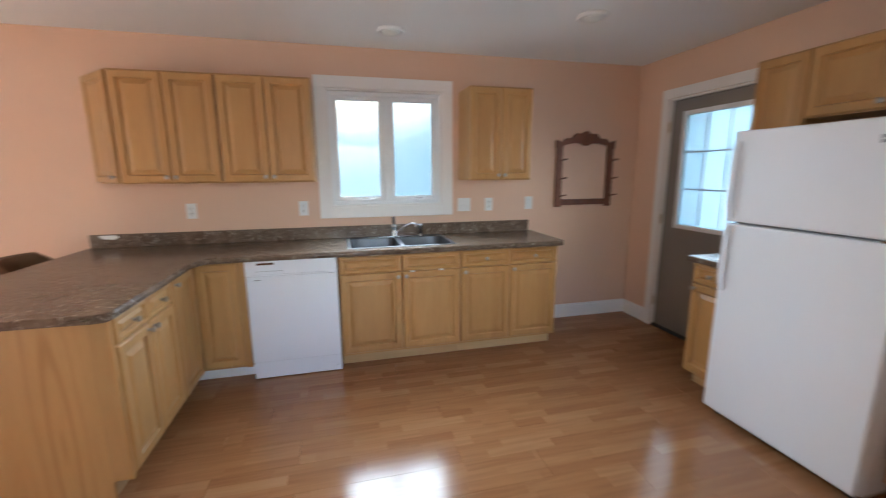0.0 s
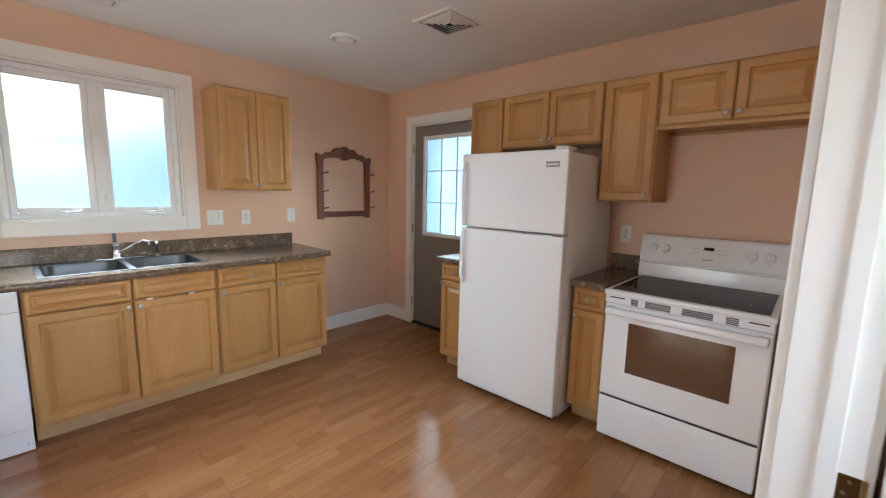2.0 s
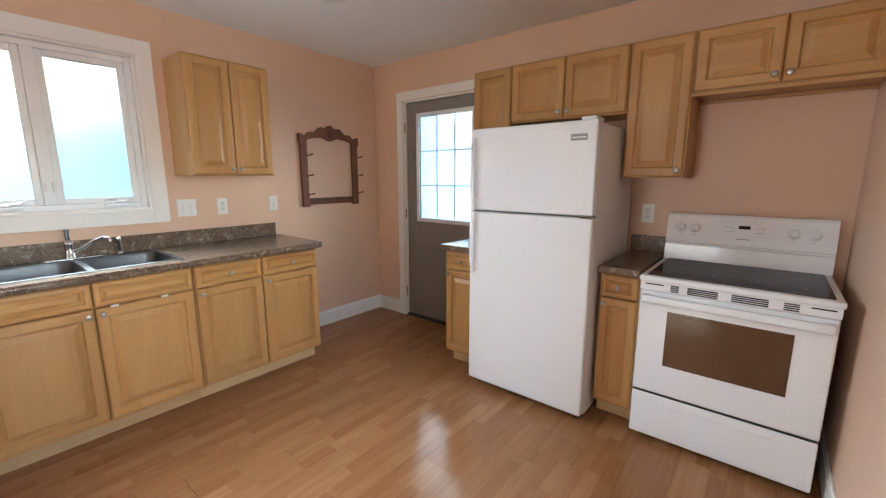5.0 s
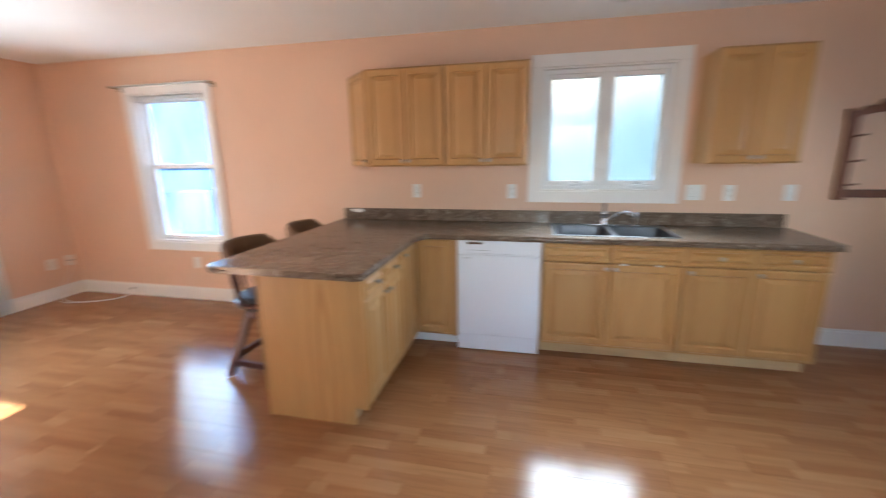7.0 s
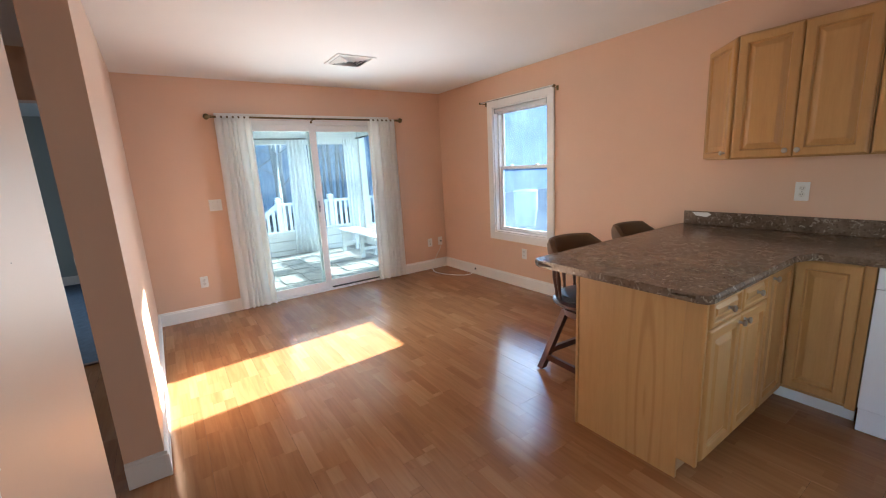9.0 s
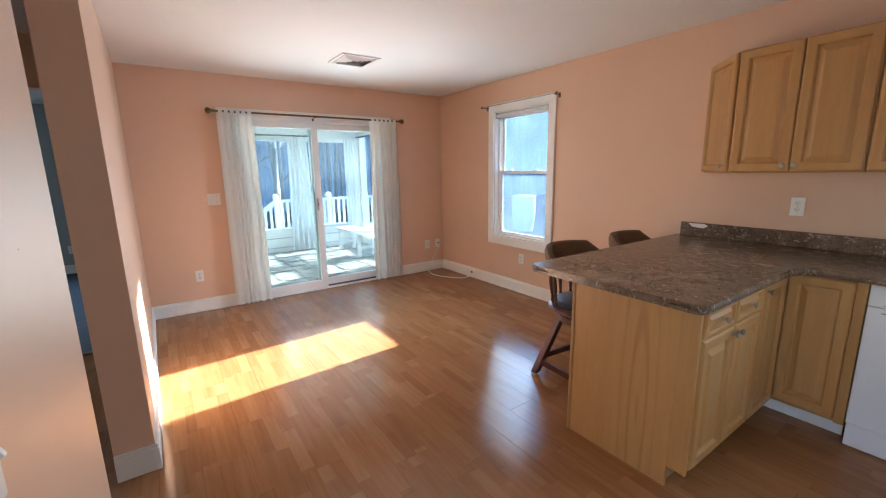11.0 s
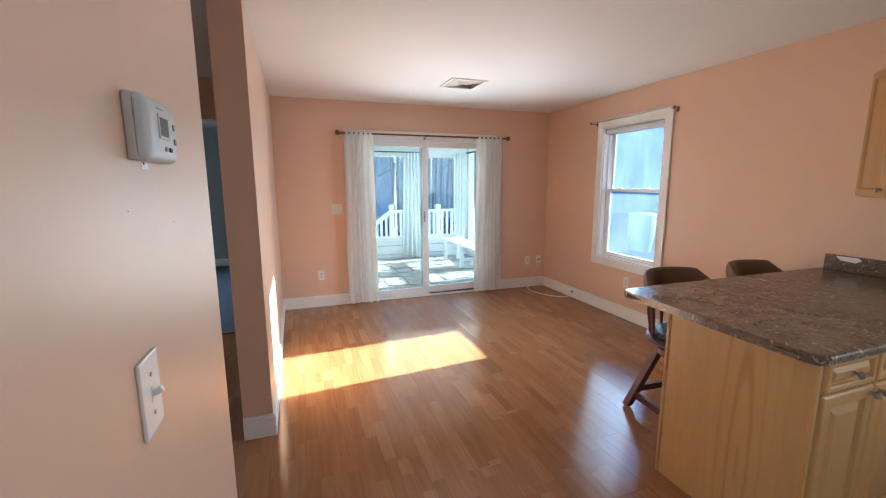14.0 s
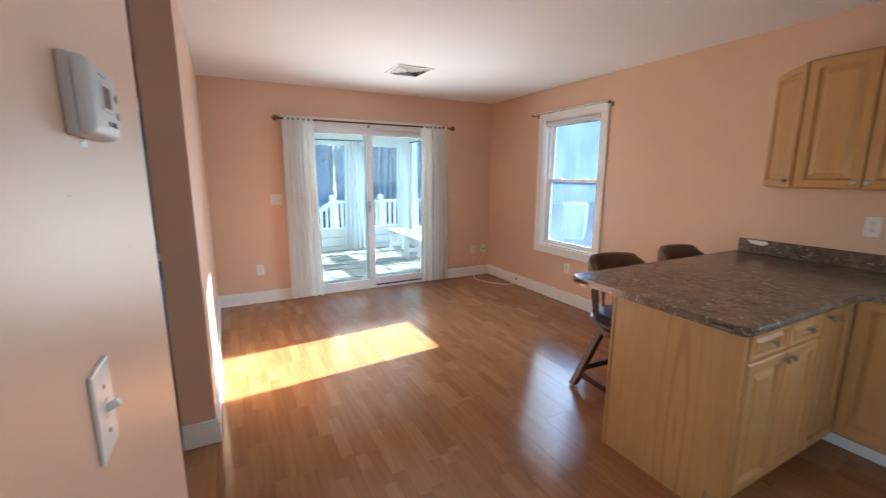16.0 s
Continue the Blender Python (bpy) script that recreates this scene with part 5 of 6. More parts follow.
for dx, dz in ((0.052, 0.012), (0.052, -0.012)):
    part("button", cyl(bmesh.new(), (dx, -0.0312, dz), (dx, -0.0290, dz), 0.0055, n=16), GREYMARK, tf)
for dx in (0.0, 0.022):
    part("slide_switch", box(dx - 0.006, dx + 0.006, -0.0318, -0.0290, -0.031, -0.024, 0.001), BLACK if dx else GREYMARK, tf)
part("brand_bar", box(-0.03, 0.0, -0.0300, -0.0292, 0.031, 0.033), GREYMARK, tf)
scar = thing("plaster_scar", "small torn patch of bare plaster under the thermostat", "wall scar", at(-3.742, SOUTH, 1.497, SOUTHM))
part("chip", prism(bmesh.new(), [(-0.016, -0.0007), (0.014, -0.0007), (0.014, 0.0), (-0.016, 0.0)], -0.004, 0.005), PLATE, scar)
part("hole", cyl(bmesh.new(), (-0.006, -0.0012, 0.004), (-0.006, 0.0, 0.004), 0.0025, n=10), BLACK, scar)

# marks on the near wall
nm = thing("nail_hole", "small dark nail holes in the peach wall", "nail hole")
for x, z in ((-3.655, 1.432), (-3.86, 1.40), (-3.92, 1.33), (-3.50, 1.06)):
    part("hole", cyl(bmesh.new(), (x, SOUTH - 0.001, z), (x, SOUTH + 0.0006, z), 0.0008, n=8), BLACK, nm)


# ---------------------------------------------------------------- ceiling fittings
def ceiling_vent(x, y, s, label, m=None):
    v = thing("ceiling_vent", label, "ceiling vent", at(x, y, CEIL, m))
    part("frame", frame_ring_z(s, 0.028, 0.010), TRIM, v)
    part("backing", box(-s + 0.03, s - 0.03, -s + 0.03, s - 0.03, -0.0035, -0.0015), BLACK, v)
    for k in range(4):
        r = s - 0.040 - k * (s - 0.05) / 4.2
        bm = bmesh.new()
        t = 0.016
        a = [bm.verts.new((sx * r, sy * r, -0.005)) for sx, sy in ((-1, -1), (1, -1), (1, 1), (-1, 1))]
        b = [bm.verts.new((sx * (r - t), sy * (r - t), -0.020)) for sx, sy in ((-1, -1), (1, -1), (1, 1), (-1, 1))]
        c = [bm.verts.new((sx * (r - t), sy * (r - t), -0.0185)) for sx, sy in ((-1, -1), (1, -1), (1, 1), (-1, 1))]
        d = [bm.verts.new((sx * (r - 0.001), sy * (r - 0.001), -0.0035)) for sx, sy in ((-1, -1), (1, -1), (1, 1), (-1, 1))]
        for k2 in range(4):
            j = (k2 + 1) % 4
            bm.faces.new((a[k2], a[j], b[j], b[k2]))
            bm.faces.new((b[k2], b[j], c[j], c[k2]))
            bm.faces.new((c[k2], c[j], d[j], d[k2]))
        part("slat", bm, TRIM, v)
    return v


def frame_ring_z(s, w, t):
    bm = bmesh.new()
    bx(bm, -s, s, -s, -s + w, -t, 0, 0.003)
    bx(bm, -s, s, s - w, s, -t, 0, 0.003)
    bx(bm, -s, -s + w, -s + w, s - w, -t, 0, 0.003)
    bx(bm, s - w, s, -s + w, s - w, -t, 0, 0.003)
    return bm


def downlight(x, y):
    d = thing("recessed_light", "round recessed ceiling light, switched off", "ceiling light", at(x, y, CEIL), group="recessed kitchen lights")
    part("trim_ring", lathe(bmesh.new(), [(0.094, 0.0), (0.098, -0.008), (0.092, -0.022), (0.074, -0.018), (0.068, -0.002)], None, 32), TRIM, d, smooth=True)
    part("lamp_face", lathe(bmesh.new(), [(0.066, -0.003), (0.060, -0.022), (0.040, -0.034), (0.01, -0.040)], None, 28), OFFWHITE, d, smooth=True)


ceiling_vent(-0.953, -1.727, 0.16, "white square ceiling air vent above the refrigerator")
ceiling_vent(-6.78, -1.742, 0.18, "white square ceiling air vent above the dining floor")
ceiling_vent(-6.3, -4.2, 0.18, "white square ceiling air vent in the hall")
downlight(-1.216, -1.01)
downlight(-2.43, -0.46)


# ---------------------------------------------------------------- mirror harness frame on the wall
def peg_rack():
    r = thing("mirror_frame_rack", "empty dark carved wooden mirror frame with small pegs", "mirror frame", at(-0.865, -0.004, 1.115))
    w, h = 0.60, 0.60
    for x in (0.0, w - 0.062):
        side = part("stile", box(x, x + 0.062, -0.026, 0.0, 0.0, h, 0.005), WALNUT, r)
        for z in (0.10, 0.26, 0.43):
            if x == 0.0:
                p0, p1 = (x + 0.040, -0.026, z), (x + 0.075, -0.085, z + 0.016)
            else:
                p0, p1 = (x + 0.040, -0.026, z), (x + 0.078, -0.080, z + 0.016)
            part("peg", tube(bmesh.new(), [p0, [(a + b) / 2 for a, b in zip(p0, p1)], p1], [0.006, 0.0055, 0.008], 10), WALNUT, side, smooth=True)
    part("bottom_rail", box(0.062, w - 0.062, -0.024, -0.002, 0.018, 0.072, 0.004), WALNUT, r)
    # shaped crest with a carved boss
    bm = bmesh.new()
    n = 40
    top, bot = [], []
    for k in range(n + 1):
        u = k / n
        x = -0.008 + (w + 0.016) * u
        c = abs(2 * u - 1)
        hump = 0.085 * (0.5 + 0.5 * math.cos(math.pi * min(1, c * 1.08))) + 0.010 * math.cos(6 * math.pi * c)
        top.append((x, h + 0.008 + hump))
        dip = 0.030 * math.exp(-((c / 0.16) ** 2))
        bot.append((x, h - 0.058 + 0.055 * (1 - c ** 2.4) - dip if 0.12 < u < 0.88 else h - 0.058))
    fr_t = [bm.verts.new((x, -0.030, z)) for x, z in top]
    fr_b = [bm.verts.new((x, -0.030, z)) for x, z in bot]
    bk_t = [bm.verts.new((x, -0.001, z)) for x, z in top]
    bk_b = [bm.verts.new((x, -0.001, z)) for x, z in bot]
    for k in range(n):
        bm.faces.new((fr_t[k], fr_t[k + 1], fr_b[k + 1], fr_b[k]))
        bm.faces.new((bk_t[k + 1], bk_t[k], bk_b[k], bk_b[k + 1]))
        bm.faces.new((fr_t[k + 1], fr_t[k], bk_t[k], bk_t[k + 1]))
        bm.faces.new((fr_b[k], fr_b[k + 1], bk_b[k + 1], bk_b[k]))
    bm.faces.new((fr_t[0], fr_b[0], bk_b[0], bk_t[0]))
    bm.faces.new((fr_b[n], fr_t[n], bk_t[n], bk_b[n]))
    crest = part("crest", bm, WALNUT, r)
    boss = bmesh.new()
    for k in range(7):
        an = radians(-90 + 60 * (k - 1))
        o = 0.0 if k == 0 else 0.022
        bmesh.ops.create_uvsphere(boss, u_segments=10, v_segments=8, radius=0.017 if k == 0 else 0.013, matrix=Matrix.Translation((w / 2 + o * math.cos(an), -0.034, h + 0.030 + o * 1.25 * math.sin(an))) @ Matrix.Diagonal((1, 0.6, 1.2, 1)))
    part("carved_boss", boss, WALNUT, crest, smooth=True)


peg_rack()


# ---------------------------------------------------------------- curtains on the patio door
def drape(name, label, x, y0, y1, z0, z1, folds, amp, mat, taper=0.85, seed=0, wide=0.0, along="y", category="curtain", pleat=False):
    """Hanging cloth with uneven folds, its width gathered a little at the top."""
    rnd = random.Random(seed)
    th = thing(name, label, category)
    bm = bmesh.new()
    nu, nv = folds * 10, 16
    ph = [rnd.uniform(-0.5, 0.5) for _ in range(folds + 2)]
    am = [rnd.uniform(0.65, 1.25) for _ in range(folds + 2)]
    grid = []
    for j in range(nv + 1):
        v = j / nv
        row = []
        k = taper + (1 - taper) * v + wide * (v ** 2)
        for i in range(nu + 1):
            u = i / nu
            f = u * folds
            if pleat:
                f = min(folds, max(0.0, f + 0.42 * math.sin(math.pi * u) * math.sin(7.3 * u + seed)))
            c = int(f)
            mixa = am[c] * (1 - (f - c)) + am[c + 1] * (f - c)
            mixp = ph[c] * (1 - (f - c)) + ph[c + 1] * (f - c)
            mid = (y0 + y1) / 2
            s = mid + (y0 + (y1 - y0) * u - mid) * k
            off = amp * mixa * math.sin(2 * math.pi * f + mixp + 0.5 * v) * (0.55 + 0.45 * v) + 0.25 * amp * math.sin(5.1 * f + 3 * v)
            if pleat:
                # full round pleats towards the room with narrow creases between
                off = amp * mixa * (abs(math.sin(math.pi * (f + 0.12 * mixp * v))) ** 0.75) - 0.5 * amp
            z = z1 + (z0 - z1) * v + (0.006 * math.sin(2 * math.pi * f) if j == nv else 0)
            row.append(bm.verts.new((x + off, s, z) if along == "y" else (s, x + off, z)))
        grid.append(row)
    for a, b in zip(grid, grid[1:]):
        for i in range(nu):
            bm.faces.new((a[i], a[i + 1], b[i + 1], b[i]))
    bmesh.ops.solidify(bm, geom=bm.faces, thickness=0.0015)
    part("cloth", bm, mat, th, smooth=True)
    return th


ROD_X, ROD_Z = WEST + 0.085, 2.046
rod = thing("curtain_rod", "antique brass curtain rod with ball finials over the patio door", "curtain rod")
part("rod", cyl(bmesh.new(), (ROD_X, -2.80, ROD_Z), (ROD_X, -0.72, ROD_Z), 0.010, n=16), DARKBRASS, rod, smooth=True)
part("rod_sleeve", cyl(bmesh.new(), (ROD_X, -1.80, ROD_Z), (ROD_X, -1.77, ROD_Z), 0.0125, n=16), DARKBRASS, rod, smooth=True)
for y, sgn in ((-2.80, -1), (-0.72, 1)):
    part("finial", lathe(bmesh.new(), [(0.010, 0), (0.016, 0.006), (0.011, 0.014), (0.012, 0.020), (0.026, 0.034), (0.030, 0.050), (0.024, 0.066), (0.008, 0.074)], Matrix.Translation((ROD_X, y, ROD_Z)) @ Matrix.Rotation(radians(-90 * sgn), 4, "X"), 20), DARKBRASS, rod, smooth=True)
for y in (-2.74, -1.79, -0.765):
    b = box(WEST, WEST + 0.006, y - 0.012, y + 0.012, ROD_Z - 0.04, ROD_Z + 0.02, 0.002)
    cyl(b, (WEST + 0.004, y, ROD_Z - 0.012), (ROD_X, y, ROD_Z - 0.012), 0.005, n=10)
    part("bracket", b, DARKBRASS, rod)
for label, y0, y1, folds, seed in (("cream cotton tab-top curtain gathered beside the patio door", -2.79, -2.43, 6, 3), ("cream cotton tab-top curtain gathered at the patio door's other edge", -1.13, -0.735, 6, 8)):
    c = drape("curtain", label, ROD_X, y0, y1, 0.025, ROD_Z - 0.012, folds, 0.034, CURTAIN, 0.94, seed, wide=0.03, pleat=True)
    n = folds
    for k in range(n):
        y = y0 + 0.02 + (y1 - y0 - 0.04) * (k + 0.5) / n
        tab = bmesh.new()
        pts = [(ROD_X + 0.014, y, ROD_Z - 0.035), (ROD_X + 0.0145, y, ROD_Z - 0.005), (ROD_X + 0.008, y, ROD_Z + 0.0125), (ROD_X - 0.008, y, ROD_Z + 0.0125), (ROD_X - 0.0145, y, ROD_Z - 0.005), (ROD_X - 0.014, y, ROD_Z - 0.035)]
        va = [tab.verts.new((p[0], p[1] - 0.018, p[2])) for p in pts]
        vb = [tab.verts.new((p[0], p[1] + 0.018, p[2])) for p in pts]
        for i in range(len(pts) - 1):
            tab.faces.new((va[i], va[i + 1], vb[i + 1], vb[i]))
        bmesh.ops.solidify(tab, geom=tab.faces, thickness=0.0012)
        part("tab", tab, CURTAIN, c)


# ---------------------------------------------------------------- bar stools
def bar_stool(m):
    s = thing("bar_stool", "dark cherry captain's bar stool with a brown vinyl back pad", "bar stool", m, group="stools at the peninsula")
    SH = 0.54
    part("seat_frame", lathe(bmesh.new(), [(0.12, SH - 0.045), (0.200, SH - 0.040), (0.222, SH - 0.022), (0.222, SH - 0.008), (0.205, SH), (0.05, SH)], None, 32), CHERRY, s, smooth=True)
    part("seat_cushion", lathe(bmesh.new(), [(0.19, SH + 0.0005), (0.192, SH + 0.012), (0.175, SH + 0.034), (0.12, SH + 0.046), (0.02, SH + 0.050)], None, 32), DARKSEAT, s, "dark vinyl seat cushion", smooth=True)
    part("swivel", lathe(bmesh.new(), [(0.09, SH - 0.075), (0.09, SH - 0.046)], None, 20), BLACK, s)
    part("apron", lathe(bmesh.new(), [(0.13, SH - 0.125), (0.15, SH - 0.115), (0.15, SH - 0.0765), (0.13, SH - 0.0762)], None, 24), CHERRY, s, smooth=True)
    feet = []
    for sx, sy in ((-1, -1), (1, -1), (1, 1), (-1, 1)):
        top = Vector((sx * 0.095, sy * 0.095, SH - 0.09))
        bot = Vector((sx * 0.215, sy * 0.205, 0.012))
        feet.append((top, bot))
        bm = bmesh.new()
        d = (bot - top).normalized()
        hw = 0.022
        ring = []
        for p in (top, bot):
            ring.append([bm.verts.new((p.x + a * hw, p.y + b * hw, p.z)) for a, b in ((-1, -1), (1, -1), (1, 1), (-1, 1))])
        for k in range(4):
            bm.faces.new((ring[0][k], ring[0][(k + 1) % 4], ring[1][(k + 1) % 4], ring[1][k]))
        bm.faces.new(list(reversed(ring[0])))
        bm.faces.new(ring[1])
        leg = part("leg", bm, CHERRY, s)
        part("glide", lathe(bmesh.new(), [(0.014, 0.0), (0.016, 0.004), (0.013, 0.012)], Matrix.Translation((bot.x, bot.y, 0)), 14), PLATE, leg, "pale nylon glide", smooth=True)
    for k in range(4):
        (ta, ba), (tb, bb) = feet[k], feet[(k + 1) % 4]
        u = 0.70 if k % 2 else 0.80
        p, q = ta.lerp(ba, u), tb.lerp(bb, u)
        bm = bmesh.new()
        dv = (q - p).normalized()
        side = dv.cross(Vector((0, 0, 1))) * 0.012
        up = Vector((0, 0, 0.020))
        ra = [bm.verts.new(p + dv * 0.018 + a * side + b * up) for a, b in ((-1, -1), (1, -1), (1, 1), (-1, 1))]
        rb = [bm.verts.new(q - dv * 0.018 + a * side + b * up) for a, b in ((-1, -1), (1, -1), (1, 1), (-1, 1))]
        for j in range(4):
            bm.faces.new((ra[j], ra[(j + 1) % 4], rb[(j + 1) % 4], rb[j]))
        bm.faces.new(list(reversed(ra)))
        bm.faces.new(rb)
        part("stretcher", bm, CHERRY, s)
    # back: turned spindles, a curved rail and a padded vinyl top; the back faces -x
    for k in range(7):
        an = radians(180 - 72 + 24 * k)
        a = Vector((0.195 * math.cos(an), 0.195 * math.sin(an), SH - 0.004))
        b = Vector((0.225 * math.cos(an), 0.225 * math.sin(an), SH + 0.275))
        q = (b - a).to_track_quat("Z", "Y").to_matrix().to_4x4()
        L = (b - a).length
        prof = [(0.008, 0), (0.011, 0.02 * L / 0.2), (0.008, 0.035 * L / 0.2), (0.010, 0.05 * L / 0.2), (0.0145, 0.10 * L / 0.2), (0.010, 0.145 * L / 0.2), (0.008, 0.16 * L / 0.2), (0.011, 0.175 * L / 0.2), (0.008, L)]
        part("spindle", lathe(bmesh.new(), prof, Matrix.Translation(a) @ q, 12), CHERRY, s, smooth=True)
    bm = bmesh.new()
    n = 24
    rings = []
    for k in range(n + 1):
        an = radians(180 - 78 + 156 * k / n)
        c = abs(2 * k / n - 1)
        hgt = 0.122 if c < 0.66 else 0.122 - (c - 0.66) / 0.34 * 0.080
        r0 = 0.225
        rings.append([Vector((r * math.cos(an), r * math.sin(an), SH + 0.27 + z)) for r, z in ((r0 - 0.020, 0.0), (r0 + 0.016, 0.0), (r0 + 0.030, 0.25 * hgt), (r0 + 0.034, 0.7 * hgt), (r0 + 0.024, 0.95 * hgt), (r0 + 0.006, hgt), (r0 - 0.012, 0.92 * hgt), (r0 - 0.022, 0.6 * hgt))])
    vs = [[bm.verts.new(p) for p in ring] for ring in rings]
    for a, b in zip(vs, vs[1:]):
        for j in range(8):
            bm.faces.new((a[j], a[(j + 1) % 8], b[(j + 1) % 8], b[j]))
    bm.faces.new(list(reversed(vs[0])))
    bm.faces.new(vs[-1])
    part("back_pad", bm, LEATHER, s, "brown vinyl back pad", smooth=True)
    return s


stool = bar_stool(at(-4.70, -1.11, 0, Matrix.Rotation(radians(-4), 4, "Z")))
copy_thing(stool, at(-4.70, -0.39, 0, Matrix.Rotation(radians(3), 4, "Z")))


# ---------------------------------------------------------------- porch beyond the patio door
PF = -0.06
FLAG = mottled("weathered_flagstone", (0.36, 0.345, 0.325), rough=0.8, amount=0.4, scale=6, fine=60, bump=0.4)
BARK = mottled("grey_bark", (0.24, 0.245, 0.25), rough=0.9, amount=0.25, scale=4, fine=40, bump=0.5)
LEAFLITTER = mottled("dry_grass_and_leaf_litter", (0.060, 0.058, 0.058), rough=0.95, amount=0.3, scale=0.6, fine=14, bump=0.4, spec=0.05)


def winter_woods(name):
    """Far leafless woods: pale upright trunks and twigs, blue haze painted into their colour."""
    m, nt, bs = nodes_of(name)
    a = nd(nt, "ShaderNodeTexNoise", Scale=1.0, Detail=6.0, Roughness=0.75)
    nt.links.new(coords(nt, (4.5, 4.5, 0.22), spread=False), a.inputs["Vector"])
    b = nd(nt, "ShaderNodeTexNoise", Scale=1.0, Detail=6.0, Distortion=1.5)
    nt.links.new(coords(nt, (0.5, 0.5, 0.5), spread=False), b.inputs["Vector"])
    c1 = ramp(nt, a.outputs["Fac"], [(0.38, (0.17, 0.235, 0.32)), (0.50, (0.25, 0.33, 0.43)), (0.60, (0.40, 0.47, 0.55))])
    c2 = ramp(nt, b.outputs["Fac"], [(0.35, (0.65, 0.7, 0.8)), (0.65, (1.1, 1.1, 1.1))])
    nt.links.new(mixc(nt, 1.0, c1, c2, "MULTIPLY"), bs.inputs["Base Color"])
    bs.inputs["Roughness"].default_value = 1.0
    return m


WOODS = winter_woods("haze_painted_winter_woods")
PX0, PX1, PYN, PYS = -11.1, WEST - T, 0.10, -3.9

structure("porch_floor", box(PX0, PX1, PYS, PYN, PF - 0.25, PF - 0.012), FLAG, "grey flagstone porch floor", "floor")
structure("porch_ceiling", box(PX0 - 0.15, PX1, PYS, PYN + 0.15, 2.32, 2.42), PORCHWHITE, "white painted porch ceiling", "ceiling")
structure("porch_roof", box(PX0 - 0.4, PX1, PYS - 0.3, PYN + 0.35, 2.44, 2.56), mottled("dark_shingle", (0.07, 0.07, 0.07), rough=0.9), "dark porch roof", "roof")
wall_along_x("porch_wall_north", PYN, PYN + 0.12, PX0 - 0.12, PX1, [(-9.55, -8.18, 0.16, 2.12), (-11.0, -9.67, 0.16, 2.12)], PORCHWHITE, "white porch wall with two tall openings", PF - 0.2, 2.36)
wall_along_y("porch_wall_west", PX0 - 0.12, PX0, PYS, PYN, [(-3.7, -2.42, 0.36, 2.0), (-2.3, -1.22, 0.36, 2.0), (-1.05, -0.16, 0.36, 2.0)], PORCHWHITE, "white porch wall with wide openings", PF - 0.2, 2.36)
wall_along_x("porch_wall_south", PYS - 0.12, PYS, PX0 - 0.12, PX1, [(-9.5, -8.25, 0.5, 2.12), (-10.95, -9.62, 0.5, 2.12)], PORCHWHITE, "white porch wall on the shaded side", PF - 0.2, 2.36)
for nm, a, b in (("porch_sill_cap", -3.7, -2.42), ("porch_sill_cap", -2.3, -1.22), ("porch_sill_cap", -1.05, -0.16)):
    structure("trim_porch_sill", box(PX0 - 0.14, PX0 + 0.03, a - 0.02, b + 0.02, 0.36, 0.385, 0.004), PORCHWHITE, "white porch sill board", "trim")
for z in (0.02, 0.20):
    structure("trim_porch_board", box(PX0, PX0 + 0.012, PYS, PYN, z, z + 0.012), GREYMARK, "grey joint line along the porch knee wall", "trim")
pr = thing("porch_curtain_rod", "dark rod along the porch header", "curtain rod")
part("rod", cyl(bmesh.new(), (PX0 + 0.09, -2.4, 2.09), (PX0 + 0.09, -0.86, 2.09), 0.012, n=12), BLACK, pr)
for y in (-2.39, -0.88):
    part("bracket", box(PX0, PX0 + 0.09, y - 0.008, y + 0.008, 2.082, 2.096), BLACK, pr)
pr2 = thing("porch_curtain_rod", "dark rod along the porch's sunny side", "curtain rod")
part("rod", cyl(bmesh.new(), (-10.95, PYN - 0.09, 2.09), (-8.2, PYN - 0.09, 2.09), 0.012, n=12), BLACK, pr2)
for x in (-10.9, -8.25):
    part("bracket", box(x - 0.008, x + 0.008, PYN - 0.09, PYN, 2.082, 2.096), BLACK, pr2)
drape("sheer_curtain", "white sheer curtain hanging at the porch's west side", PX0 + 0.09, -1.36, -0.93, PF + 0.03, 2.08, 5, 0.035, SHEER, 0.8, 5, wide=0.12)
drape("sheer_curtain", "white sheer curtain hanging in the porch corner", PX0 + 0.10, -0.26, 0.0, PF + 0.03, 2.08, 4, 0.03, SHEER, 0.9, 6)
for k, (xa, xb) in enumerate(((-9.0, -8.74), (-10.05, -9.58))):
    drape("sheer_curtain", "white sheer curtain drawn aside on the porch's sunny side", PYN - 0.09, xa, xb, PF + 0.03, 2.08, 5, 0.03, SHEER, 0.95, 7 + k, along="x")

bench = thing("bench", "long low white painted wooden bench on the porch", "bench")
for k in range(3):
    part("seat_board", box(-10.72, -8.75, -0.60 + 0.122 * k, -0.486 + 0.122 * k, 0.345, 0.375, 0.004), PORCHWHITE, bench)
for x in (-10.62, -9.74, -8.9):
    for y in (-0.56, -0.30):
        part("leg", box(x - 0.035, x + 0.035, y - 0.03, y + 0.03, PF, 0.345, 0.004), PORCHWHITE, bench)
    part("crosspiece", box(x - 0.02, x + 0.02, -0.53, -0.33, 0.06, 0.12, 0.003), PORCHWHITE, bench)


# ---------------------------------------------------------------- deck rail and woods outside
GZ = -0.75
structure("deck", box(-14.2, PX0 - 0.12, -4.5, 2.4, -0.22, -0.10), mottled("weathered_deck", (0.33, 0.31, 0.29), rough=0.8, amount=0.15), "weathered timber deck beyond the porch", "deck")
RX = -13.3


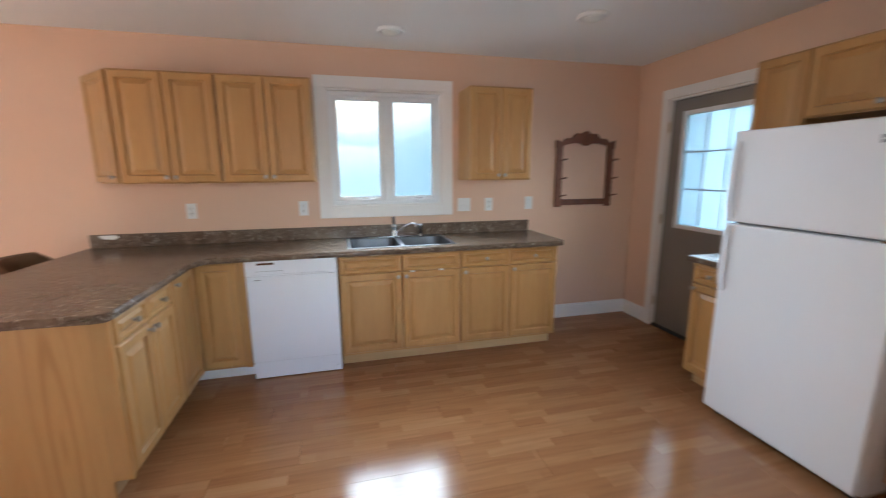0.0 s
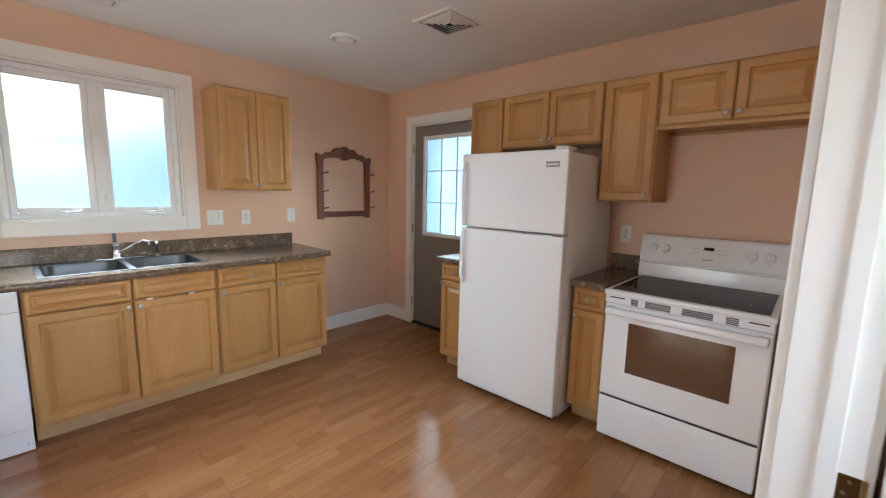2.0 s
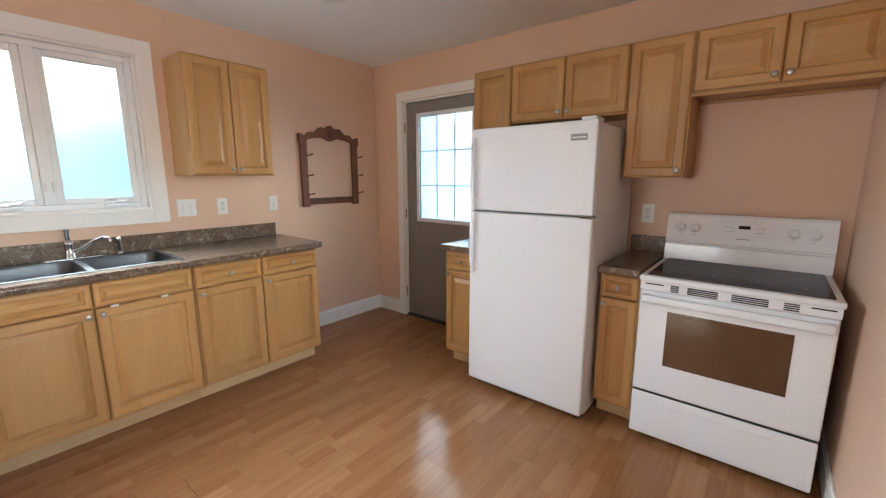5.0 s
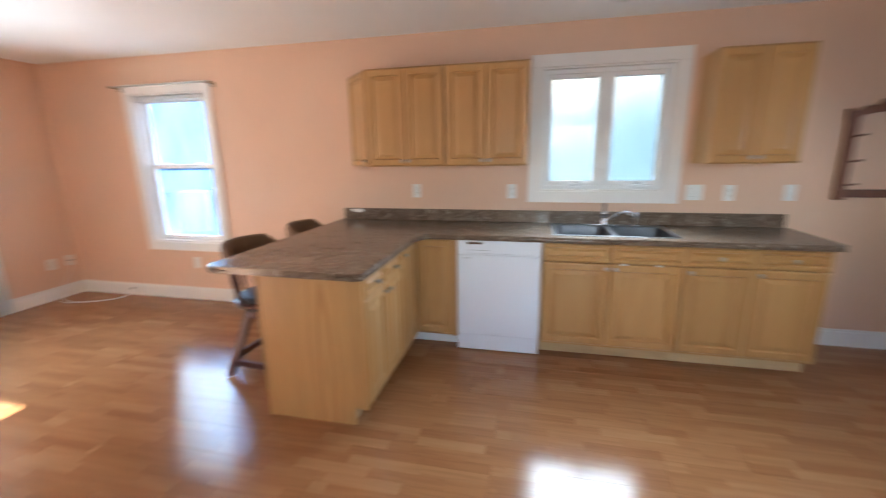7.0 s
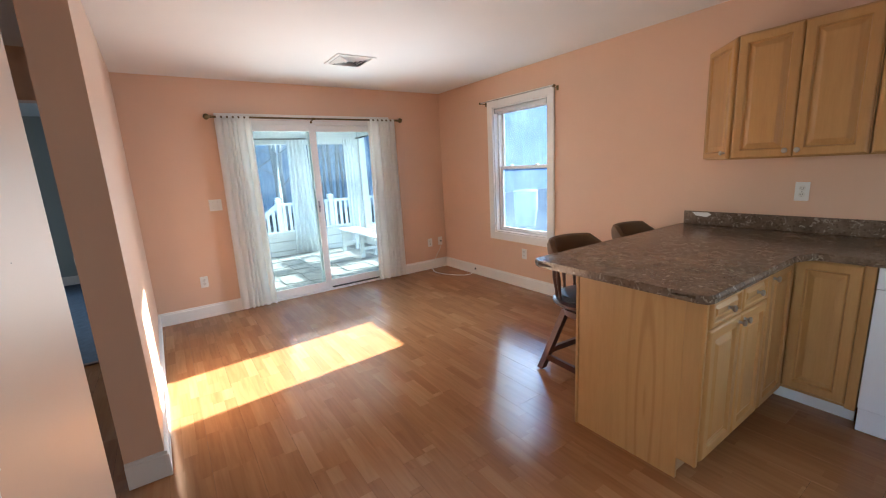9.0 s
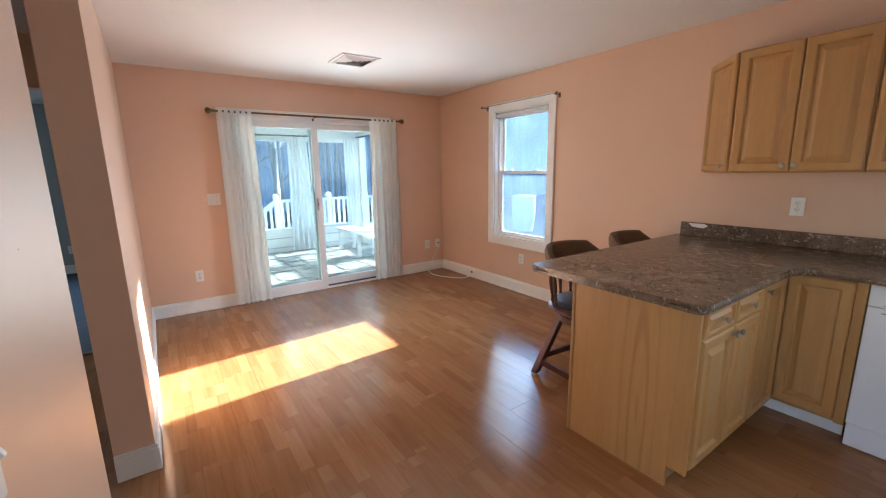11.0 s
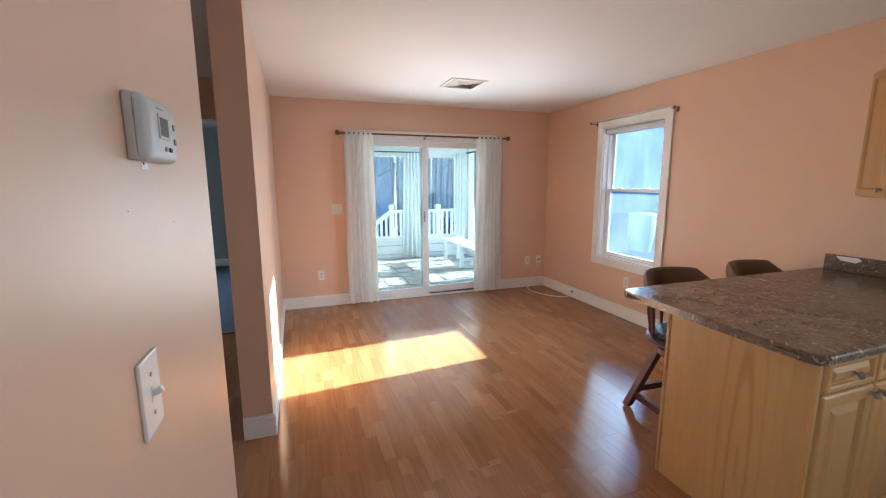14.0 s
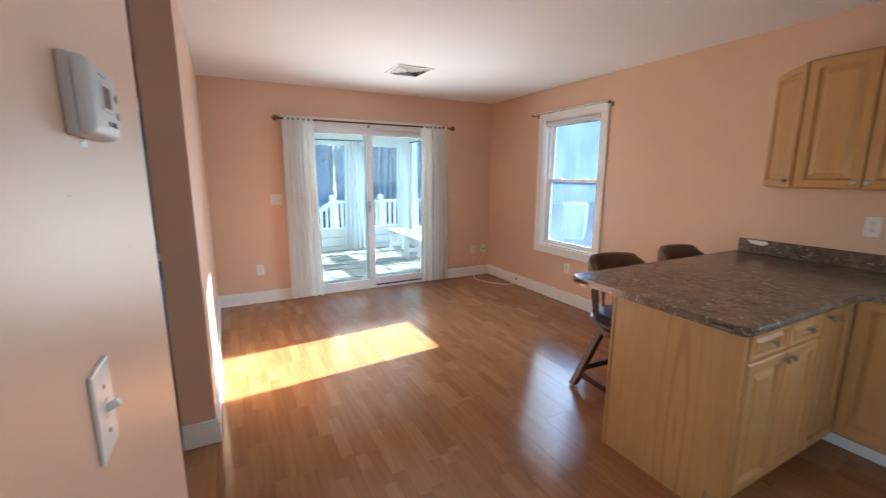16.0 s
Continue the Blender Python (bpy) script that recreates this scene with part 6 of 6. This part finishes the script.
def rail_post(x, y, z1=0.92):
    p = thing("rail_post", "white vinyl deck post with a flared cap", "post", at(x, y, -0.10), group="deck rail posts")
    part("shaft", box(-0.055, 0.055, -0.055, 0.055, 0, z1 + 0.02, 0.005), VINYL, p)
    part("cap", lathe(bmesh.new(), [(0.10, z1 + 0.02), (0.105, z1 + 0.045), (0.075, z1 + 0.06), (0.09, z1 + 0.085), (0.02, z1 + 0.115)], Matrix.Rotation(radians(45), 4, "Z"), 4), VINYL, p)


for y in (-1.10, 0.17, 1.5):
    rail_post(RX, y)
for y0, y1 in ((-1.045, 0.115), (0.225, 1.445)):
    r = thing("deck_railing", "white vinyl deck railing with square balusters", "railing", group="deck rails")
    part("top_rail", box(RX - 0.04, RX + 0.04, y0, y1, 0.73, 0.79, 0.006), VINYL, r)
    part("bottom_rail", box(RX - 0.03, RX + 0.03, y0, y1, 0.0, 0.05, 0.006), VINYL, r)
    n = int((y1 - y0) / 0.125)
    for k in range(n):
        y = y0 + (y1 - y0) * (k + 0.5) / n
        part("baluster", box(RX - 0.018, RX + 0.018, y - 0.03, y + 0.03, 0.05, 0.73, 0.003), VINYL, r)
st = thing("stair_railing", "white vinyl stair rail sloping down from the deck", "railing")
bm = bmesh.new()
for za, zb in ((0.66, 0.79), (0.0, 0.10)):
    v = [bm.verts.new((RX + sx * 0.04, y, z)) for sx in (-1, 1) for y, z in ((-1.155, za), (-1.155, zb), (-2.0, zb - 0.62), (-2.0, za - 0.62))]
    for q in ((0, 1, 2, 3), (7, 6, 5, 4), (0, 4, 5, 1), (1, 5, 6, 2), (2, 6, 7, 3), (3, 7, 4, 0)):
        bm.faces.new([v[i] for i in q])
part("sloped_rail", bm, VINYL, st)
for k in range(6):
    y = -1.24 - 0.13 * k
    part("baluster", box(RX - 0.018, RX + 0.018, y - 0.03, y + 0.03, 0.05 - 0.62 * (k + 0.6) / 6.5, 0.70 - 0.62 * (k + 0.6) / 6.5), VINYL, st)

gb = bmesh.new()
bx(gb, -400, 400, -400, 400, GZ - 1.0, GZ)
structure("ground", gb, LEAFLITTER, "flat ground of dry grass and fallen leaves", "ground")


def bare_tree(rnd, x, y, h, r):
    """A leafless tree: a bent tapered trunk, limbs and twigs."""
    t = thing("bare_tree", "leafless grey winter tree", "tree", at(x, y, GZ), group="bare trees in the woods")
    bm = bmesh.new()
    n = 7
    lean = Vector((rnd.uniform(-0.06, 0.06), rnd.uniform(-0.06, 0.06), 1))
    pts = [Vector((0, 0, -0.1))]
    for k in range(1, n + 1):
        pts.append(Vector((lean.x * h * k / n + rnd.uniform(-0.08, 0.08), lean.y * h * k / n + rnd.uniform(-0.08, 0.08), h * k / n)))
    rad = [r * (1 - 0.85 * k / n) for k in range(n + 1)]
    tube(bm, pts, rad, 7)
    part("trunk", bm, BARK, t, smooth=True)
    lb = bmesh.new()
    for k in range(14):
        u = rnd.uniform(0.18, 0.95)
        i = min(n - 1, int(u * n))
        p = pts[i].lerp(pts[i + 1], u * n - i)
        an = rnd.uniform(0, 2 * math.pi)
        ln = h * rnd.uniform(0.12, 0.30) * (1.15 - u)
        q = p + Vector((math.cos(an) * ln, math.sin(an) * ln, ln * rnd.uniform(0.15, 0.9)))
        mid = p.lerp(q, 0.5) + Vector((0, 0, ln * 0.08))
        rr = r * 0.34 * (1.1 - u)
        tube(lb, [p, mid, q], [rr, rr * 0.6, rr * 0.2], 5)
        for j in range(3):
            s = mid.lerp(q, rnd.uniform(0, 0.9))
            e = s + Vector((rnd.uniform(-1, 1), rnd.uniform(-1, 1), rnd.uniform(-0.1, 0.9))) * ln * 0.4
            tube(lb, [s, s.lerp(e, 0.5) + Vector((0, 0, 0.02)), e], [rr * 0.4, rr * 0.28, rr * 0.1], 4)
    part("limbs", lb, BARK, t)


# Guessed container for an unidentified pale shape, greyed to stand out less.
YARDGREY = mottled("greyed_white_plastic", (0.50, 0.52, 0.54), rough=0.6, amount=0.08)
yard_shape = thing("water_barrel", "tall pale rounded container standing for an unidentified shape in the yard", "barrel", at(-13.2, 7.1, GZ))
part("body", lathe(bmesh.new(), [(0.30, 0.0), (0.33, 0.02), (0.40, 0.55), (0.42, 0.95), (0.40, 1.18)], None, 28), YARDGREY, yard_shape, smooth=True)
part("lid", lathe(bmesh.new(), [(0.425, 1.18), (0.43, 1.21), (0.38, 1.25), (0.1, 1.28)], None, 28), YARDGREY, yard_shape, smooth=True)

_r = random.Random(11)
for k in range(60):
    bare_tree(_r, _r.uniform(-26, -17), _r.uniform(-6, 10), _r.uniform(8, 15), _r.uniform(0.04, 0.11))
for k in range(22):
    bare_tree(_r, _r.uniform(-19, 6), _r.uniform(24, 40), _r.uniform(5, 8), _r.uniform(0.08, 0.18))

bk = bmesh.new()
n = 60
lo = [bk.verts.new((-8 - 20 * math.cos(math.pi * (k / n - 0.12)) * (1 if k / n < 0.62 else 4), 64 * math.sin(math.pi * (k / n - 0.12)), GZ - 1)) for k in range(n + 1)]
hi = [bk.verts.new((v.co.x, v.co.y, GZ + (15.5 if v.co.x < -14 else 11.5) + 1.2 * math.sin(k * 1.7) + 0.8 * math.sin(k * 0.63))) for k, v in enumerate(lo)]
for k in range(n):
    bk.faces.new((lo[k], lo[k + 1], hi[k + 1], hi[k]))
structure("backdrop", bk, WOODS, "distant winter woods with blue haze painted into the colour", "backdrop")


# ---------------------------------------------------------------- laminate boards and flagstones, last
def lay_boards(region, name, parent):
    """Laminate boards 0.195 x 1.21 along x over a rectangle, staggered; alike boards share a mesh."""
    x0, x1, y0, y1 = region
    W, L, g = 0.1956, 1.21, 0.0006
    meshes = {}
    rnd = random.Random(5)
    j = 0
    y = y1
    while y > y0 + 0.002:
        ya, yb = max(y0, y - W), y
        x = x0 - rnd.choice((0.0, 0.4, 0.8, 0.2, 0.6))
        while x < x1 - 0.002:
            a, b = max(x0, x), min(x1, x + L)
            if b - a > 0.01:
                key = (round(b - a, 3), round(yb - ya, 3))
                if key not in meshes:
                    bm = box(g, key[0] - g, g, key[1] - g, -0.010, 0.0)
                    top = [e for e in bm.edges if all(abs(v.co.z) < 1e-6 for v in e.verts)]
                    bmesh.ops.bevel(bm, geom=top, offset=0.0003, segments=1, affect="EDGES")
                    bmesh.ops.recalc_face_normals(bm, faces=bm.faces)
                    me = bpy.data.meshes.new("board")
                    bm.to_mesh(me)
                    bm.free()
                    me.materials.append(LAMINATE)
                    meshes[key] = me
                ob = new("board", meshes[key])
                ob.parent = parent
                ob.location = (a, ya, 0)
            x += L
        y -= W
        j += 1


_floor = bpy.data.objects["floor"]
lay_boards((WEST, 0.0, SOUTH, 0.0), "board", _floor)
lay_boards((WEST, POST_X, SOUTH - 0.04, SOUTH), "board", _floor)
lay_boards((-7.30, POST_X, HALL_S, SOUTH - 0.04), "board", _floor)
lay_boards((POST_X, 0.0, HALL_S, SOUTH), "board", _floor)

_pf = bpy.data.objects["porch_floor"]
_r = random.Random(2)
yy = PYN
while yy > PYS + 0.05:
    hgt = _r.uniform(0.28, 0.45)
    xx = PX0
    while xx < PX1 - 0.05:
        wd = _r.uniform(0.3, 0.6)
        a, b, c, d = xx + 0.008, min(PX1, xx + wd) - 0.008, max(PYS, yy - hgt) + 0.008, yy - 0.008
        if b - a > 0.03 and d - c > 0.03:
            t = _r.uniform(0.0, 0.006)
            part("flagstone", prism(bmesh.new(), [(a + _r.uniform(0, 0.035), c + _r.uniform(0, 0.035)), ((a + b) / 2, c + _r.uniform(0, 0.02)), (b - _r.uniform(0, 0.035), c + _r.uniform(0, 0.035)), (b - _r.uniform(0, 0.02), (c + d) / 2), (b - _r.uniform(0, 0.035), d - _r.uniform(0, 0.035)), (a + _r.uniform(0, 0.035), d - _r.uniform(0, 0.035))], PF - 0.012, PF - 0.006 + t), FLAG, _pf)
        xx += wd
    yy -= hgt
